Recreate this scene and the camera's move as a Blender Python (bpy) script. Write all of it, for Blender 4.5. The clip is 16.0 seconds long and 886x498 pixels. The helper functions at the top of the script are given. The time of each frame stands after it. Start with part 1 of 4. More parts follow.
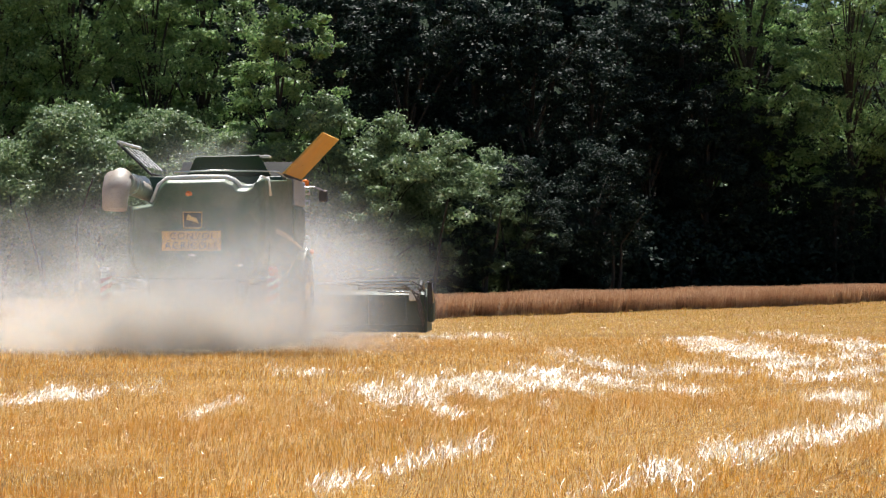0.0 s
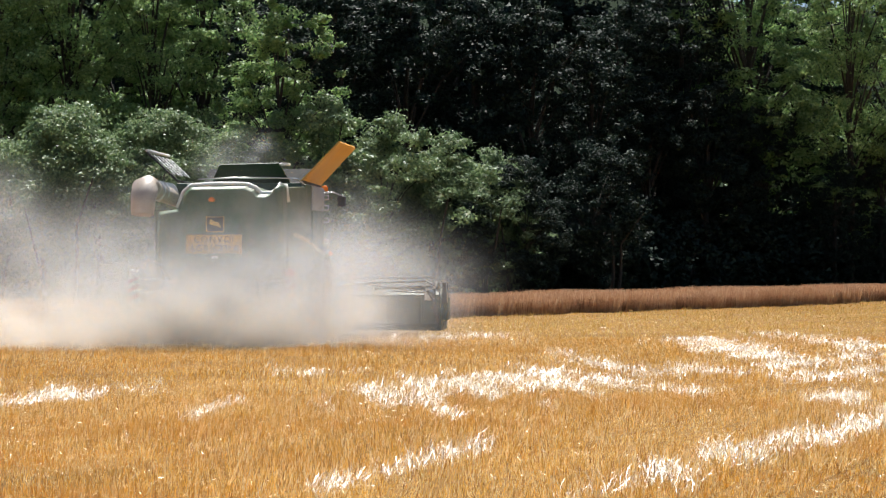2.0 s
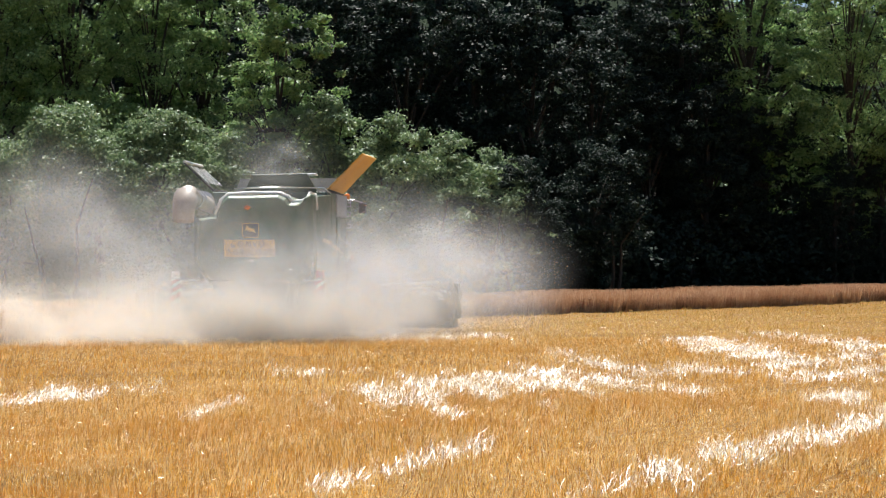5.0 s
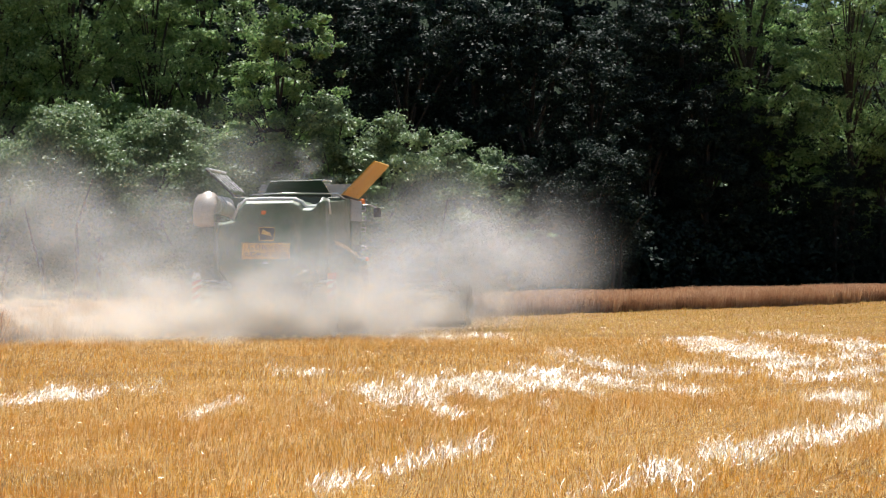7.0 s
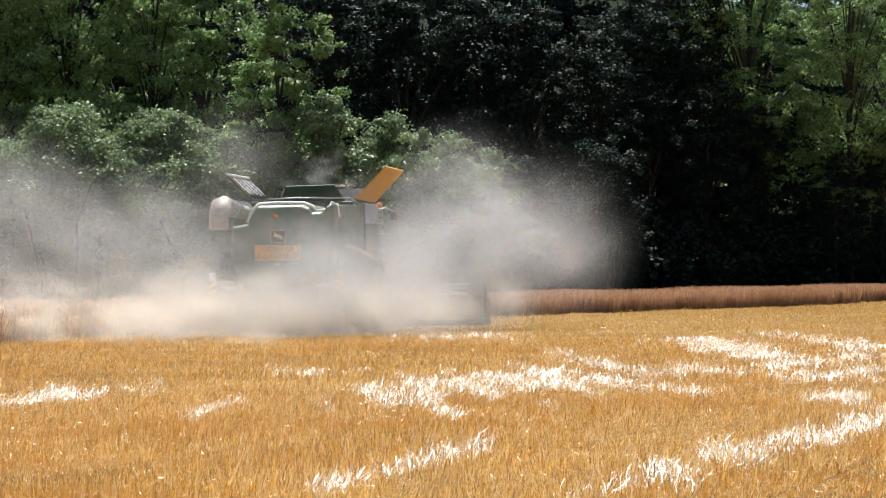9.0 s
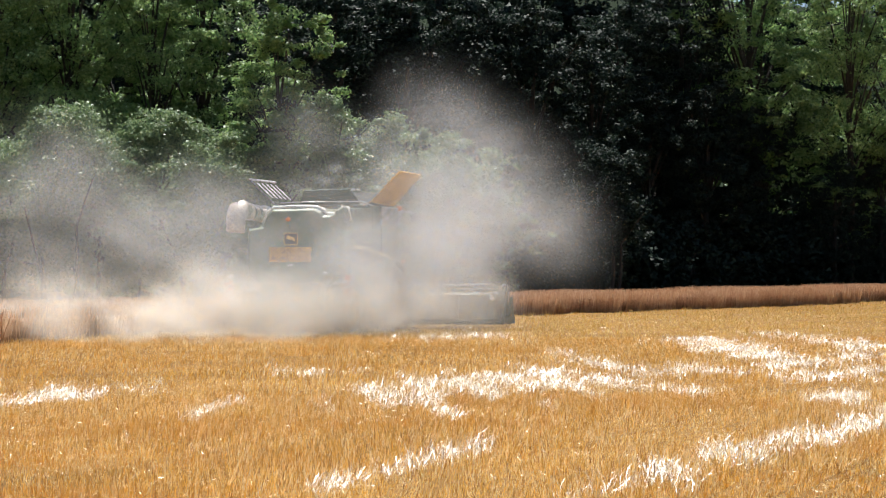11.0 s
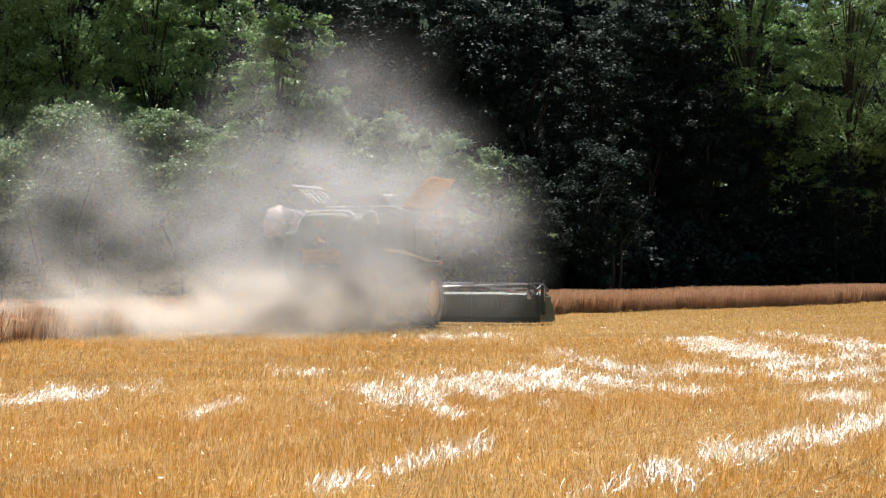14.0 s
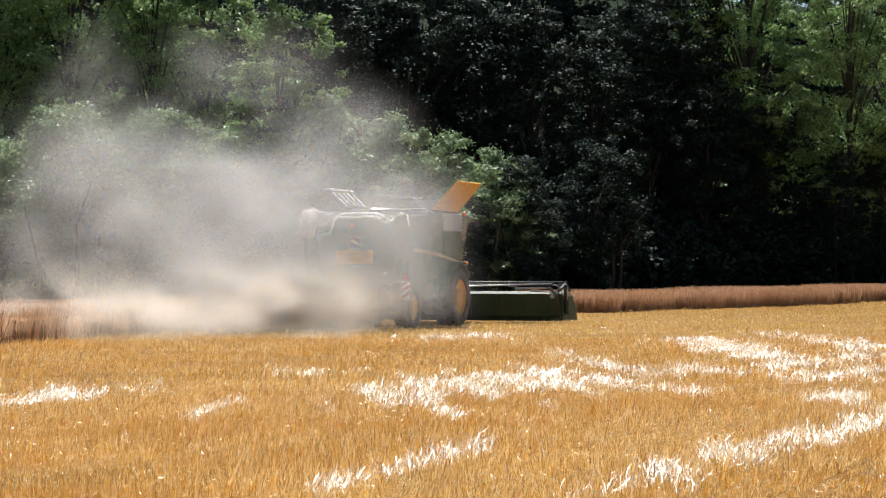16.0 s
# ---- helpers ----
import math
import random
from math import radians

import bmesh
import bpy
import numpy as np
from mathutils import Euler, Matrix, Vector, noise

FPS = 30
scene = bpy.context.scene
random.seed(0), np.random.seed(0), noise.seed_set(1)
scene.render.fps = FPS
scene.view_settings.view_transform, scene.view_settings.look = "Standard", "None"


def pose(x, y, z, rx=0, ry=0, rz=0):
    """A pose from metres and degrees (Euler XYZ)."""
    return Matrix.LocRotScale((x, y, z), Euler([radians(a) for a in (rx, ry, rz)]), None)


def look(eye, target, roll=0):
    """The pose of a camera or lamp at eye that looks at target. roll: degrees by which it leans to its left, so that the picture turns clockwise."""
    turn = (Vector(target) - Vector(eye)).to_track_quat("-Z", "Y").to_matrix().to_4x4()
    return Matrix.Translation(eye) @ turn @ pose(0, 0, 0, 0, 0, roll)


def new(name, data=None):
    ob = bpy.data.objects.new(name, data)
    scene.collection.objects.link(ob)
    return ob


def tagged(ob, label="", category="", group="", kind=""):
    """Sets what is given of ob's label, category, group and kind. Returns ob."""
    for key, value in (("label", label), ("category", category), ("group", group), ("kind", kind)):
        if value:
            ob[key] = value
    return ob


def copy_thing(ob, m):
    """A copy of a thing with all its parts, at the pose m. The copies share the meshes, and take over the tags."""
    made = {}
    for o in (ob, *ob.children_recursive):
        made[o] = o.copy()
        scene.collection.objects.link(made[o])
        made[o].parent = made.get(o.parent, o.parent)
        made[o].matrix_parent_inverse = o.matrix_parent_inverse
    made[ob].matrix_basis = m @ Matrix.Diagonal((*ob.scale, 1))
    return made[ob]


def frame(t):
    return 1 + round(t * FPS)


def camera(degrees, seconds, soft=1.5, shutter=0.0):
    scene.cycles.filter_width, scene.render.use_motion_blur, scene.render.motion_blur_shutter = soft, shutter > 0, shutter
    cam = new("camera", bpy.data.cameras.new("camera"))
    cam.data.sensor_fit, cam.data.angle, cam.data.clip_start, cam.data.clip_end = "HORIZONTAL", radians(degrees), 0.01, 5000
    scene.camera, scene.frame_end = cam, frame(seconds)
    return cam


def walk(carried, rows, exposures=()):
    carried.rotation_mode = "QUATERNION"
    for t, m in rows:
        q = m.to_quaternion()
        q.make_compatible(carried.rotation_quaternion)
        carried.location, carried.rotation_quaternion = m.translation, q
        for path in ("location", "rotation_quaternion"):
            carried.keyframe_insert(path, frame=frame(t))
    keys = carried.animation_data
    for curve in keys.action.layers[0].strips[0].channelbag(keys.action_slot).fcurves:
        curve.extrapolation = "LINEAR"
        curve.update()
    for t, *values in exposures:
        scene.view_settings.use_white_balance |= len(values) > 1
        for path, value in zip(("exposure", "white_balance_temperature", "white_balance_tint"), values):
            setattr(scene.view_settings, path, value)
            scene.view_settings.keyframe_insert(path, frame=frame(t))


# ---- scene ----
# ---- camera: a long lens on a tripod at the near edge of the field ----
EYE = (0.0, 0.0, 1.6)
cam = camera(25.26, 16.0, soft=1.25)
STILL = look(EYE, (0.0, 100.0, 1.6 + 100.0 * math.tan(radians(0.648))))
walk(cam, [(0.0, STILL), (16.0, STILL)], exposures=[(0.0, 0.8, 6200, 10), (16.0, 0.8, 6200, 10)])

scene.cycles.transparent_max_bounces = 128

# ---- world and sun: high sun ahead, over the wood ----
SUN_AZ, SUN_EL = radians(-4), radians(65)
world = bpy.data.worlds.new("world")
scene.world = world
world.use_nodes = True
wn = world.node_tree.nodes
sky = wn.new("ShaderNodeTexSky")
sky.sky_type, sky.sun_disc = "NISHITA", False
sky.sun_elevation, sky.sun_rotation = SUN_EL, SUN_AZ
world.node_tree.links.new(sky.outputs[0], wn["Background"].inputs[0])
wn["Background"].inputs[1].default_value = 0.055
sun_data = bpy.data.lights.new("sun", "SUN")
sun_data.energy, sun_data.angle, sun_data.color = 5.0, radians(0.5), (1.0, 0.95, 0.86)
sun = new("sun", sun_data)
sun.matrix_world = look((100 * math.sin(SUN_AZ) * math.cos(SUN_EL), 100 * math.cos(SUN_AZ) * math.cos(SUN_EL), 100 * math.sin(SUN_EL)), (0, 0, 0))


# ---- materials ----
def nodes_of(name):
    m = bpy.data.materials.new(name)
    m.use_nodes = True
    nt = m.node_tree
    return m, nt, nt.nodes, nt.links, nt.nodes["Principled BSDF"]


def paint(name, dark, light, rough=0.5, metal=0.0, scale=6.0, fine=60.0, bump=0.15, spec=0.5, dust=0.0, transl=0.0):
    """A surface between two colours at two scales, with relief, and a film of field dust if asked."""
    m, nt, nd, ln, p = nodes_of(name)
    co = nd.new("ShaderNodeTexCoord")
    a, b = nd.new("ShaderNodeTexNoise"), nd.new("ShaderNodeTexNoise")
    a.inputs["Scale"].default_value, a.inputs["Detail"].default_value = scale, 5
    b.inputs["Scale"].default_value, b.inputs["Detail"].default_value = fine, 3
    ln.new(co.outputs["Object"], a.inputs[0]), ln.new(co.outputs["Object"], b.inputs[0])
    add = nd.new("ShaderNodeMath")
    add.operation = "MULTIPLY_ADD"
    ln.new(b.outputs[0], add.inputs[0])
    add.inputs[1].default_value = 0.5
    half = nd.new("ShaderNodeMath")
    half.operation = "MULTIPLY_ADD"
    ln.new(a.outputs[0], half.inputs[0])
    half.inputs[1].default_value, half.inputs[2].default_value = 1.4, -0.45
    ln.new(half.outputs[0], add.inputs[2])
    mix = nd.new("ShaderNodeMix")
    mix.data_type = "RGBA"
    ln.new(add.outputs[0], mix.inputs[0])
    mix.inputs[6].default_value, mix.inputs[7].default_value = (*dark, 1), (*light, 1)
    colour = mix.outputs[2]
    if dust:
        c = nd.new("ShaderNodeTexNoise")
        c.inputs["Scale"].default_value, c.inputs["Detail"].default_value = 1.7, 6
        ln.new(co.outputs["Object"], c.inputs[0])
        r = nd.new("ShaderNodeMapRange")
        r.inputs[1].default_value, r.inputs[2].default_value, r.inputs[4].default_value = 0.3, 0.75, dust
        ln.new(c.outputs[0], r.inputs[0])
        d = nd.new("ShaderNodeMix")
        d.data_type = "RGBA"
        ln.new(r.outputs[0], d.inputs[0])
        ln.new(colour, d.inputs[6])
        d.inputs[7].default_value = (0.42, 0.36, 0.27, 1)
        colour = d.outputs[2]
    ln.new(colour, p.inputs["Base Color"])
    p.inputs["Roughness"].default_value, p.inputs["Metallic"].default_value = rough, metal
    p.inputs["Specular IOR Level"].default_value = spec
    if bump:
        bp = nd.new("ShaderNodeBump")
        bp.inputs["Strength"].default_value, bp.inputs["Distance"].default_value = bump, 0.02
        ln.new(b.outputs[0], bp.inputs["Height"])
        ln.new(bp.outputs[0], p.inputs["Normal"])
    return m


def blades(name, c0, c1, c2, rough, spec, transl, patch=0.0, patch_scale=0.25, patch_colour=(0.3, 0.2, 0.1), stretch=(0.25, 1.6, 1.0)):
    """Leaves, stalks and chaff: three colours by piece, glossy skin, light shining through."""
    m, nt, nd, ln, p = nodes_of(name)
    g = nd.new("ShaderNodeNewGeometry")
    ramp = nd.new("ShaderNodeValToRGB")
    e = ramp.color_ramp.elements
    e[0].color, e[1].color = (*c0, 1), (*c2, 1)
    mid = e.new(0.5)
    mid.color = (*c1, 1)
    ln.new(g.outputs["Random Per Island"], ramp.inputs[0])
    colour = ramp.outputs[0]
    if patch:
        no = nd.new("ShaderNodeTexNoise")
        no.inputs["Scale"].default_value, no.inputs["Detail"].default_value = patch_scale, 3
        mp = nd.new("ShaderNodeMapping")
        mp.inputs["Rotation"].default_value, mp.inputs["Scale"].default_value = (0, 0, radians(-64)), stretch
        ln.new(g.outputs["Position"], mp.inputs[0])
        ln.new(mp.outputs[0], no.inputs[0])
        r = nd.new("ShaderNodeMapRange")
        r.inputs[1].default_value, r.inputs[2].default_value, r.inputs[4].default_value = 0.42, 0.68, patch
        ln.new(no.outputs[0], r.inputs[0])
        mx = nd.new("ShaderNodeMix")
        mx.data_type = "RGBA"
        ln.new(r.outputs[0], mx.inputs[0])
        ln.new(colour, mx.inputs[6])
        mx.inputs[7].default_value = (*patch_colour, 1)
        colour = mx.outputs[2]
    ln.new(colour, p.inputs["Base Color"])
    p.inputs["Roughness"].default_value, p.inputs["Specular IOR Level"].default_value = rough, spec
    tr = nd.new("ShaderNodeBsdfTranslucent")
    ln.new(colour, tr.inputs[0])
    ms = nd.new("ShaderNodeMixShader")
    ms.inputs[0].default_value = transl
    ln.new(p.outputs[0], ms.inputs[1]), ln.new(tr.outputs[0], ms.inputs[2])
    ln.new(ms.outputs[0], nd["Material Output"].inputs[0])
    return m


SOIL = paint("stubble soil", (0.09, 0.043, 0.010), (0.33, 0.18, 0.05), 0.9, scale=0.5, fine=14, bump=0.6, spec=0.1)
STRAW = blades("stubble straw", (0.24, 0.095, 0.012), (0.91, 0.525, 0.095), (0.99, 0.85, 0.52), 0.32, 0.7, 0.42, 0.72, 0.55, (0.62, 0.285, 0.04))
FAR_STRAW = blades("short far stubble", (0.50, 0.29, 0.055), (0.78, 0.52, 0.14), (0.92, 0.74, 0.34), 0.36, 0.7, 0.34, 0.5, 0.3, (0.60, 0.33, 0.06))
CHAFF = blades("loose straw", (0.55, 0.32, 0.08), (0.78, 0.52, 0.17), (0.92, 0.75, 0.42), 0.34, 0.6, 0.25)
# gloss plus whitened colour for the glint; darkest tone paints shaded gaps
GLINT_STRAW = blades("flattened straw", (0.15, 0.09, 0.04), (0.66, 0.55, 0.37), (0.90, 0.83, 0.68), 0.32, 0.92, 0.2)
CROP = blades("ripe crop", (0.42, 0.23, 0.12), (0.58, 0.37, 0.22), (0.72, 0.53, 0.35), 0.5, 0.4, 0.28, 0.4, 0.5, (0.42, 0.23, 0.115), (1, 1, 1))
# brown of the sheet under the stalks stands in for shade between them
CROP_SHADE = paint("crop inside, shade in colour", (0.14, 0.07, 0.03), (0.40, 0.24, 0.12), 0.9, scale=3, fine=30, bump=0.5)
LEAF_A = blades("leaf green", (0.09, 0.17, 0.055), (0.19, 0.30, 0.10), (0.34, 0.45, 0.17), 0.45, 0.4, 0.52)
LEAF_B = blades("leaf grey green", (0.085, 0.14, 0.06), (0.16, 0.235, 0.105), (0.28, 0.36, 0.17), 0.46, 0.4, 0.42)
# green leaves taken near black: the wood's shade is in the colour
LEAF_SHADED = blades("leaf green darkened for shade", (0.007, 0.014, 0.012), (0.014, 0.026, 0.019), (0.036, 0.058, 0.038), 0.6, 0.14, 0.25)
BARK = paint("bark", (0.016, 0.013, 0.01), (0.05, 0.04, 0.03), 0.9, scale=3, fine=25, bump=0.5)
# green so dark that the sunlit slope reads as shade between the trees
FOREST_SHADE = paint("wood floor", (0.006, 0.012, 0.005), (0.02, 0.035, 0.012), 0.95, scale=0.8, fine=8, bump=0.4, spec=0.1)


def dust_veil(name, colour, strength):
    """Airborne dust: thin where the puff ends, torn by noise, scattering light to both sides."""
    m, nt, nd, ln, p = nodes_of(name)
    nd.remove(p)
    at = nd.new("ShaderNodeAttribute")
    at.attribute_name = "soft"
    co, no = nd.new("ShaderNodeTexCoord"), nd.new("ShaderNodeTexNoise")
    no.inputs["Scale"].default_value, no.inputs["Detail"].default_value, no.inputs["Distortion"].default_value = 0.6, 2, 0.2
    ln.new(co.outputs["Object"], no.inputs[0])
    r = nd.new("ShaderNodeMapRange")
    r.inputs[1].default_value, r.inputs[2].default_value, r.inputs[3].default_value, r.inputs[4].default_value = 0.32, 0.68, 0.45 * strength, 1.55 * strength
    ln.new(no.outputs[0], r.inputs[0])
    mu = nd.new("ShaderNodeMath")
    mu.operation = "MULTIPLY"
    ln.new(at.outputs["Fac"], mu.inputs[0]), ln.new(r.outputs[0], mu.inputs[1])
    df, tr, tp = nd.new("ShaderNodeBsdfDiffuse"), nd.new("ShaderNodeBsdfTranslucent"), nd.new("ShaderNodeBsdfTransparent")
    df.inputs[0].default_value = tr.inputs[0].default_value = (*colour, 1)
    both, out = nd.new("ShaderNodeMixShader"), nd.new("ShaderNodeMixShader")
    ln.new(df.outputs[0], both.inputs[1]), ln.new(tr.outputs[0], both.inputs[2])
    ln.new(mu.outputs[0], out.inputs[0]), ln.new(tp.outputs[0], out.inputs[1]), ln.new(both.outputs[0], out.inputs[2])
    ln.new(out.outputs[0], nd["Material Output"].inputs[0])
    return m


DUST_LOW = dust_veil("thick dust", (0.80, 0.745, 0.66), 0.125)
DUST_HIGH = dust_veil("thin dust", (0.60, 0.59, 0.585), 0.075)
GREEN = paint("green paint", (0.028, 0.085, 0.035), (0.04, 0.12, 0.045), 0.42, dust=0.45)
DARK_GREEN = paint("dark green paint", (0.008, 0.034, 0.015), (0.016, 0.055, 0.024), 0.5, dust=0.05)
YELLOW = paint("yellow paint", (0.68, 0.36, 0.04), (0.80, 0.46, 0.06), 0.5, dust=0.35)
# near white, paints the sun's highlight along the green hood's edge
RIM_SHINE = paint("rim highlight colour", (0.66, 0.66, 0.60), (0.84, 0.82, 0.76), 0.38, spec=0.7)
FADED = paint("faded yellow stripe", (0.62, 0.48, 0.24), (0.74, 0.60, 0.34), 0.5, dust=0.4)
SIGN = paint("sign yellow", (0.75, 0.33, 0.03), (0.85, 0.42, 0.05), 0.55, dust=0.15, bump=0)
BLACK = paint("black plastic", (0.012, 0.012, 0.012), (0.03, 0.03, 0.03), 0.55, dust=0.2)
INK = paint("sign lettering", (0.03, 0.02, 0.01), (0.06, 0.04, 0.02), 0.7, bump=0)
RUBBER = paint("tyre rubber", (0.015, 0.015, 0.014), (0.04, 0.037, 0.033), 0.85, dust=0.5)
STEEL = paint("bare steel", (0.5, 0.5, 0.5), (0.7, 0.7, 0.68), 0.3, metal=1.0, dust=0.1)
GREY = paint("grey panel", (0.40, 0.44, 0.47), (0.50, 0.54, 0.57), 0.4, dust=0.08)
PALE = paint("pale boot", (0.38, 0.31, 0.26), (0.50, 0.43, 0.37), 0.5, dust=0.4)
WHITE = paint("white paint", (0.72, 0.72, 0.70), (0.82, 0.82, 0.80), 0.4, dust=0.1)
RED = paint("red reflector", (0.5, 0.03, 0.02), (0.65, 0.05, 0.03), 0.35, bump=0)
ORANGE = paint("orange lens", (0.75, 0.16, 0.02), (0.85, 0.25, 0.03), 0.25, bump=0)
GLASS = paint("dark glass", (0.01, 0.012, 0.012), (0.02, 0.022, 0.022), 0.08, spec=0.8, bump=0)



# ---- lie of the land ----
def smooth(a, b, v):
    k = np.clip((v - a) / (b - a), 0, 1)
    return k * k * (3 - 2 * k)


def height(x, y):
    """Ground height: a low rise near the camera, a hollow beyond, climbing gently to the east."""
    x, y = np.asarray(x, float), np.asarray(y, float)
    far = -0.12 + 0.0105 * np.clip(x, -40, 60)
    k = smooth(36, 64, y)
    bumps = 0.02 * np.sin(x * 0.9 + 0.3 * y) * np.sin(y * 0.55 + 1.0) + 0.015 * np.sin(x * 0.31 - y * 0.23)
    return 0.07 * (1 - k) + far * k + bumps


def mesh_of(name, verts, faces, material, smooth_faces=False):
    me = bpy.data.meshes.new(name)
    verts, faces = np.asarray(verts, np.float32), np.asarray(faces, np.int32)
    k = faces.shape[1]
    me.vertices.add(len(verts)), me.loops.add(faces.size), me.polygons.add(len(faces))
    me.vertices.foreach_set("co", verts.ravel())
    me.loops.foreach_set("vertex_index", faces.ravel())
    me.polygons.foreach_set("loop_start", np.arange(0, faces.size, k, dtype=np.int32))
    if smooth_faces:
        me.polygons.foreach_set("use_smooth", np.ones(len(faces), bool))
    me.update(calc_edges=True)
    me.materials.append(material)
    return me


def grid_sheet(name, xs, ys, zfun, material):
    X, Y = np.meshgrid(xs, ys)
    V = np.stack([X, Y, zfun(X, Y)], -1).reshape(-1, 3)
    n = len(xs)
    i = (np.arange(len(ys) - 1)[:, None] * n + np.arange(n - 1)[None]).ravel()
    return mesh_of(name, V, np.stack([i, i + 1, i + n + 1, i + n], 1), material, True)


xs = np.concatenate([[-3000, -800, -200, -80], np.linspace(-45, 60, 106), [90, 200, 800, 3000]])
ys = np.concatenate([[-3000, -500, -100, -30, -5], np.linspace(2, 130, 129), [160, 250, 600, 3000]])
tagged(new("ground", grid_sheet("ground", xs, ys, height, SOIL)), "straw-littered soil of a harvested cereal field", "ground", kind="structure")

rng = np.random.default_rng(7)


def ribbons(base, direction, side, length, width, bend):
    """Blades in two joints, or straight where bend is None: base points, unit direction, unit side, lengths, widths, bend vectors."""
    n = len(base)
    L, W = length[:, None], width[:, None]
    if bend is None:
        tip = base + direction * L
        V = np.stack([base - side * W, base + side * W, tip + side * W * 0.6, tip - side * W * 0.6], 1).reshape(-1, 3)
        return V, np.arange(n)[:, None] * 4 + [0, 1, 2, 3]
    mid = base + direction * L * 0.55
    tip = base + direction * L + bend
    V = np.stack([base - side * W, base + side * W, mid - side * W, mid + side * W, tip - side * W * 0.6, tip + side * W * 0.6], 1).reshape(-1, 3)
    i = np.arange(n)[:, None] * 6
    F = np.concatenate([i + [0, 1, 3, 2], i + [2, 3, 5, 4]], 1).reshape(-1, 4)
    return V, F


def unit(v):
    return v / np.linalg.norm(v, axis=1, keepdims=True)


def fan_points(n, y0, y1, power=1.0, spread=0.25):
    """Points over the widening strip of field before the tripod, between two distances."""
    y = y0 + (y1 - y0) * rng.random(n) ** power
    x = (rng.random(n) * 2 - 1) * (y * spread + 0.6)
    return x, y


# the edge of the standing crop, west to east
EDGE = [(-60, 34), (-16, 36), (-9.6, 39), (-8.7, 44), (-8.4, 52), (-7.2, 60), (-5.8, 66), (-2.0, 70), (0.3, 71.5), (1.6, 74), (9, 81.5), (14, 87), (19.3, 92.5), (20.3, 97), (40, 108), (90, 125)]
BACK = [(-60, 82), (-20, 86), (0, 92), (20, 108), (40, 122), (90, 150)]


def crop_edge(x):
    return np.interp(x, [p[0] for p in EDGE], [p[1] for p in EDGE]) + 0.7 * np.sin(x * 2.1) * np.sin(x * 0.7 + 1) + 0.25 * np.sin(x * 5.3 + np.sin(x)) + 0.1 * np.sin(x * 11.7)


def field_back(x):
    return np.interp(x, [p[0] for p in BACK], [p[1] for p in BACK])


# drifts of flattened straw: two ends, half-width, weight
DRIFTS = [(-0.25, 24.0, 1.25, 27.1, 0.72, 0.95), (1.36, 27.1, 3.09, 24.2, 0.30, 0.45), (1.57, 25.4, 3.65, 29.9, 0.30, 0.5), (5.48, 42.5, 5.60, 31.8, 0.60, 1), (2.70, 29.9, 5.16, 27.5, 0.30, 0.5), (8.16, 46.4, 8.36, 39.2, 0.60, 0.4), (8.94, 42.5, 5.67, 26.8, 0.30, 0.4), (4.73, 23.1, 4.37, 19.2, 0.28, 0.8), (1.31, 13.7, 2.43, 15.9, 0.16, 0.85), (2.43, 15.9, 3.84, 18.5, 0.18, 0.9), (-0.88, 13.4, -0.35, 14.7, 0.10, 0.8), (-0.35, 14.7, 0.31, 16.5, 0.11, 0.8), (-4.97, 21.6, -4.55, 24.0, 0.32, 0.5), (-4.55, 24.0, -3.88, 25.4, 0.25, 0.4), (-2.52, 19.2, -2.35, 22.9, 0.07, 0.7), (-1.23, 12.9, -1.07, 13.2, 0.08, 0.6), (-0.30, 44.3, 1.14, 46.4, 0.50, 0.35), (2.09, 36.4, 2.48, 31.4, 0.30, 0.4), (4.90, 28.3, 5.15, 27.1, 0.30, 0.6), (-2.60, 29.9, -1.61, 29.1, 0.30, 0.3), (0.85, 13.2, 1.16, 13.7, 0.10, 0.5)]


def shine(x, y):
    """How far the straw lies flattened: windrow drifts across the stubble, ragged at their edges."""
    total = np.zeros_like(x)
    rag = 0.35 * np.sin(x * 5.1 + 1.3 * y) + 0.3 * np.sin(2.9 * x - 1.9 * y + 1) + 0.25 * np.sin(9.7 * x + 0.7 * y)
    for x0, y0, x1, y1, w, k in DRIFTS:
        dx, dy = x1 - x0, (y1 - y0) * 0.3
        s = np.clip(((x - x0) * dx + (y - y0) * 0.3 * dy) / (dx * dx + dy * dy), 0, 1)
        dist = np.hypot(x - x0 - s * dx, (y - y0) * 0.3 - s * dy) / w
        total += k * np.clip(0.79 - 0.6 * dist + rag * 0.8, 0, 1)
    return np.clip(total, 0, 1)


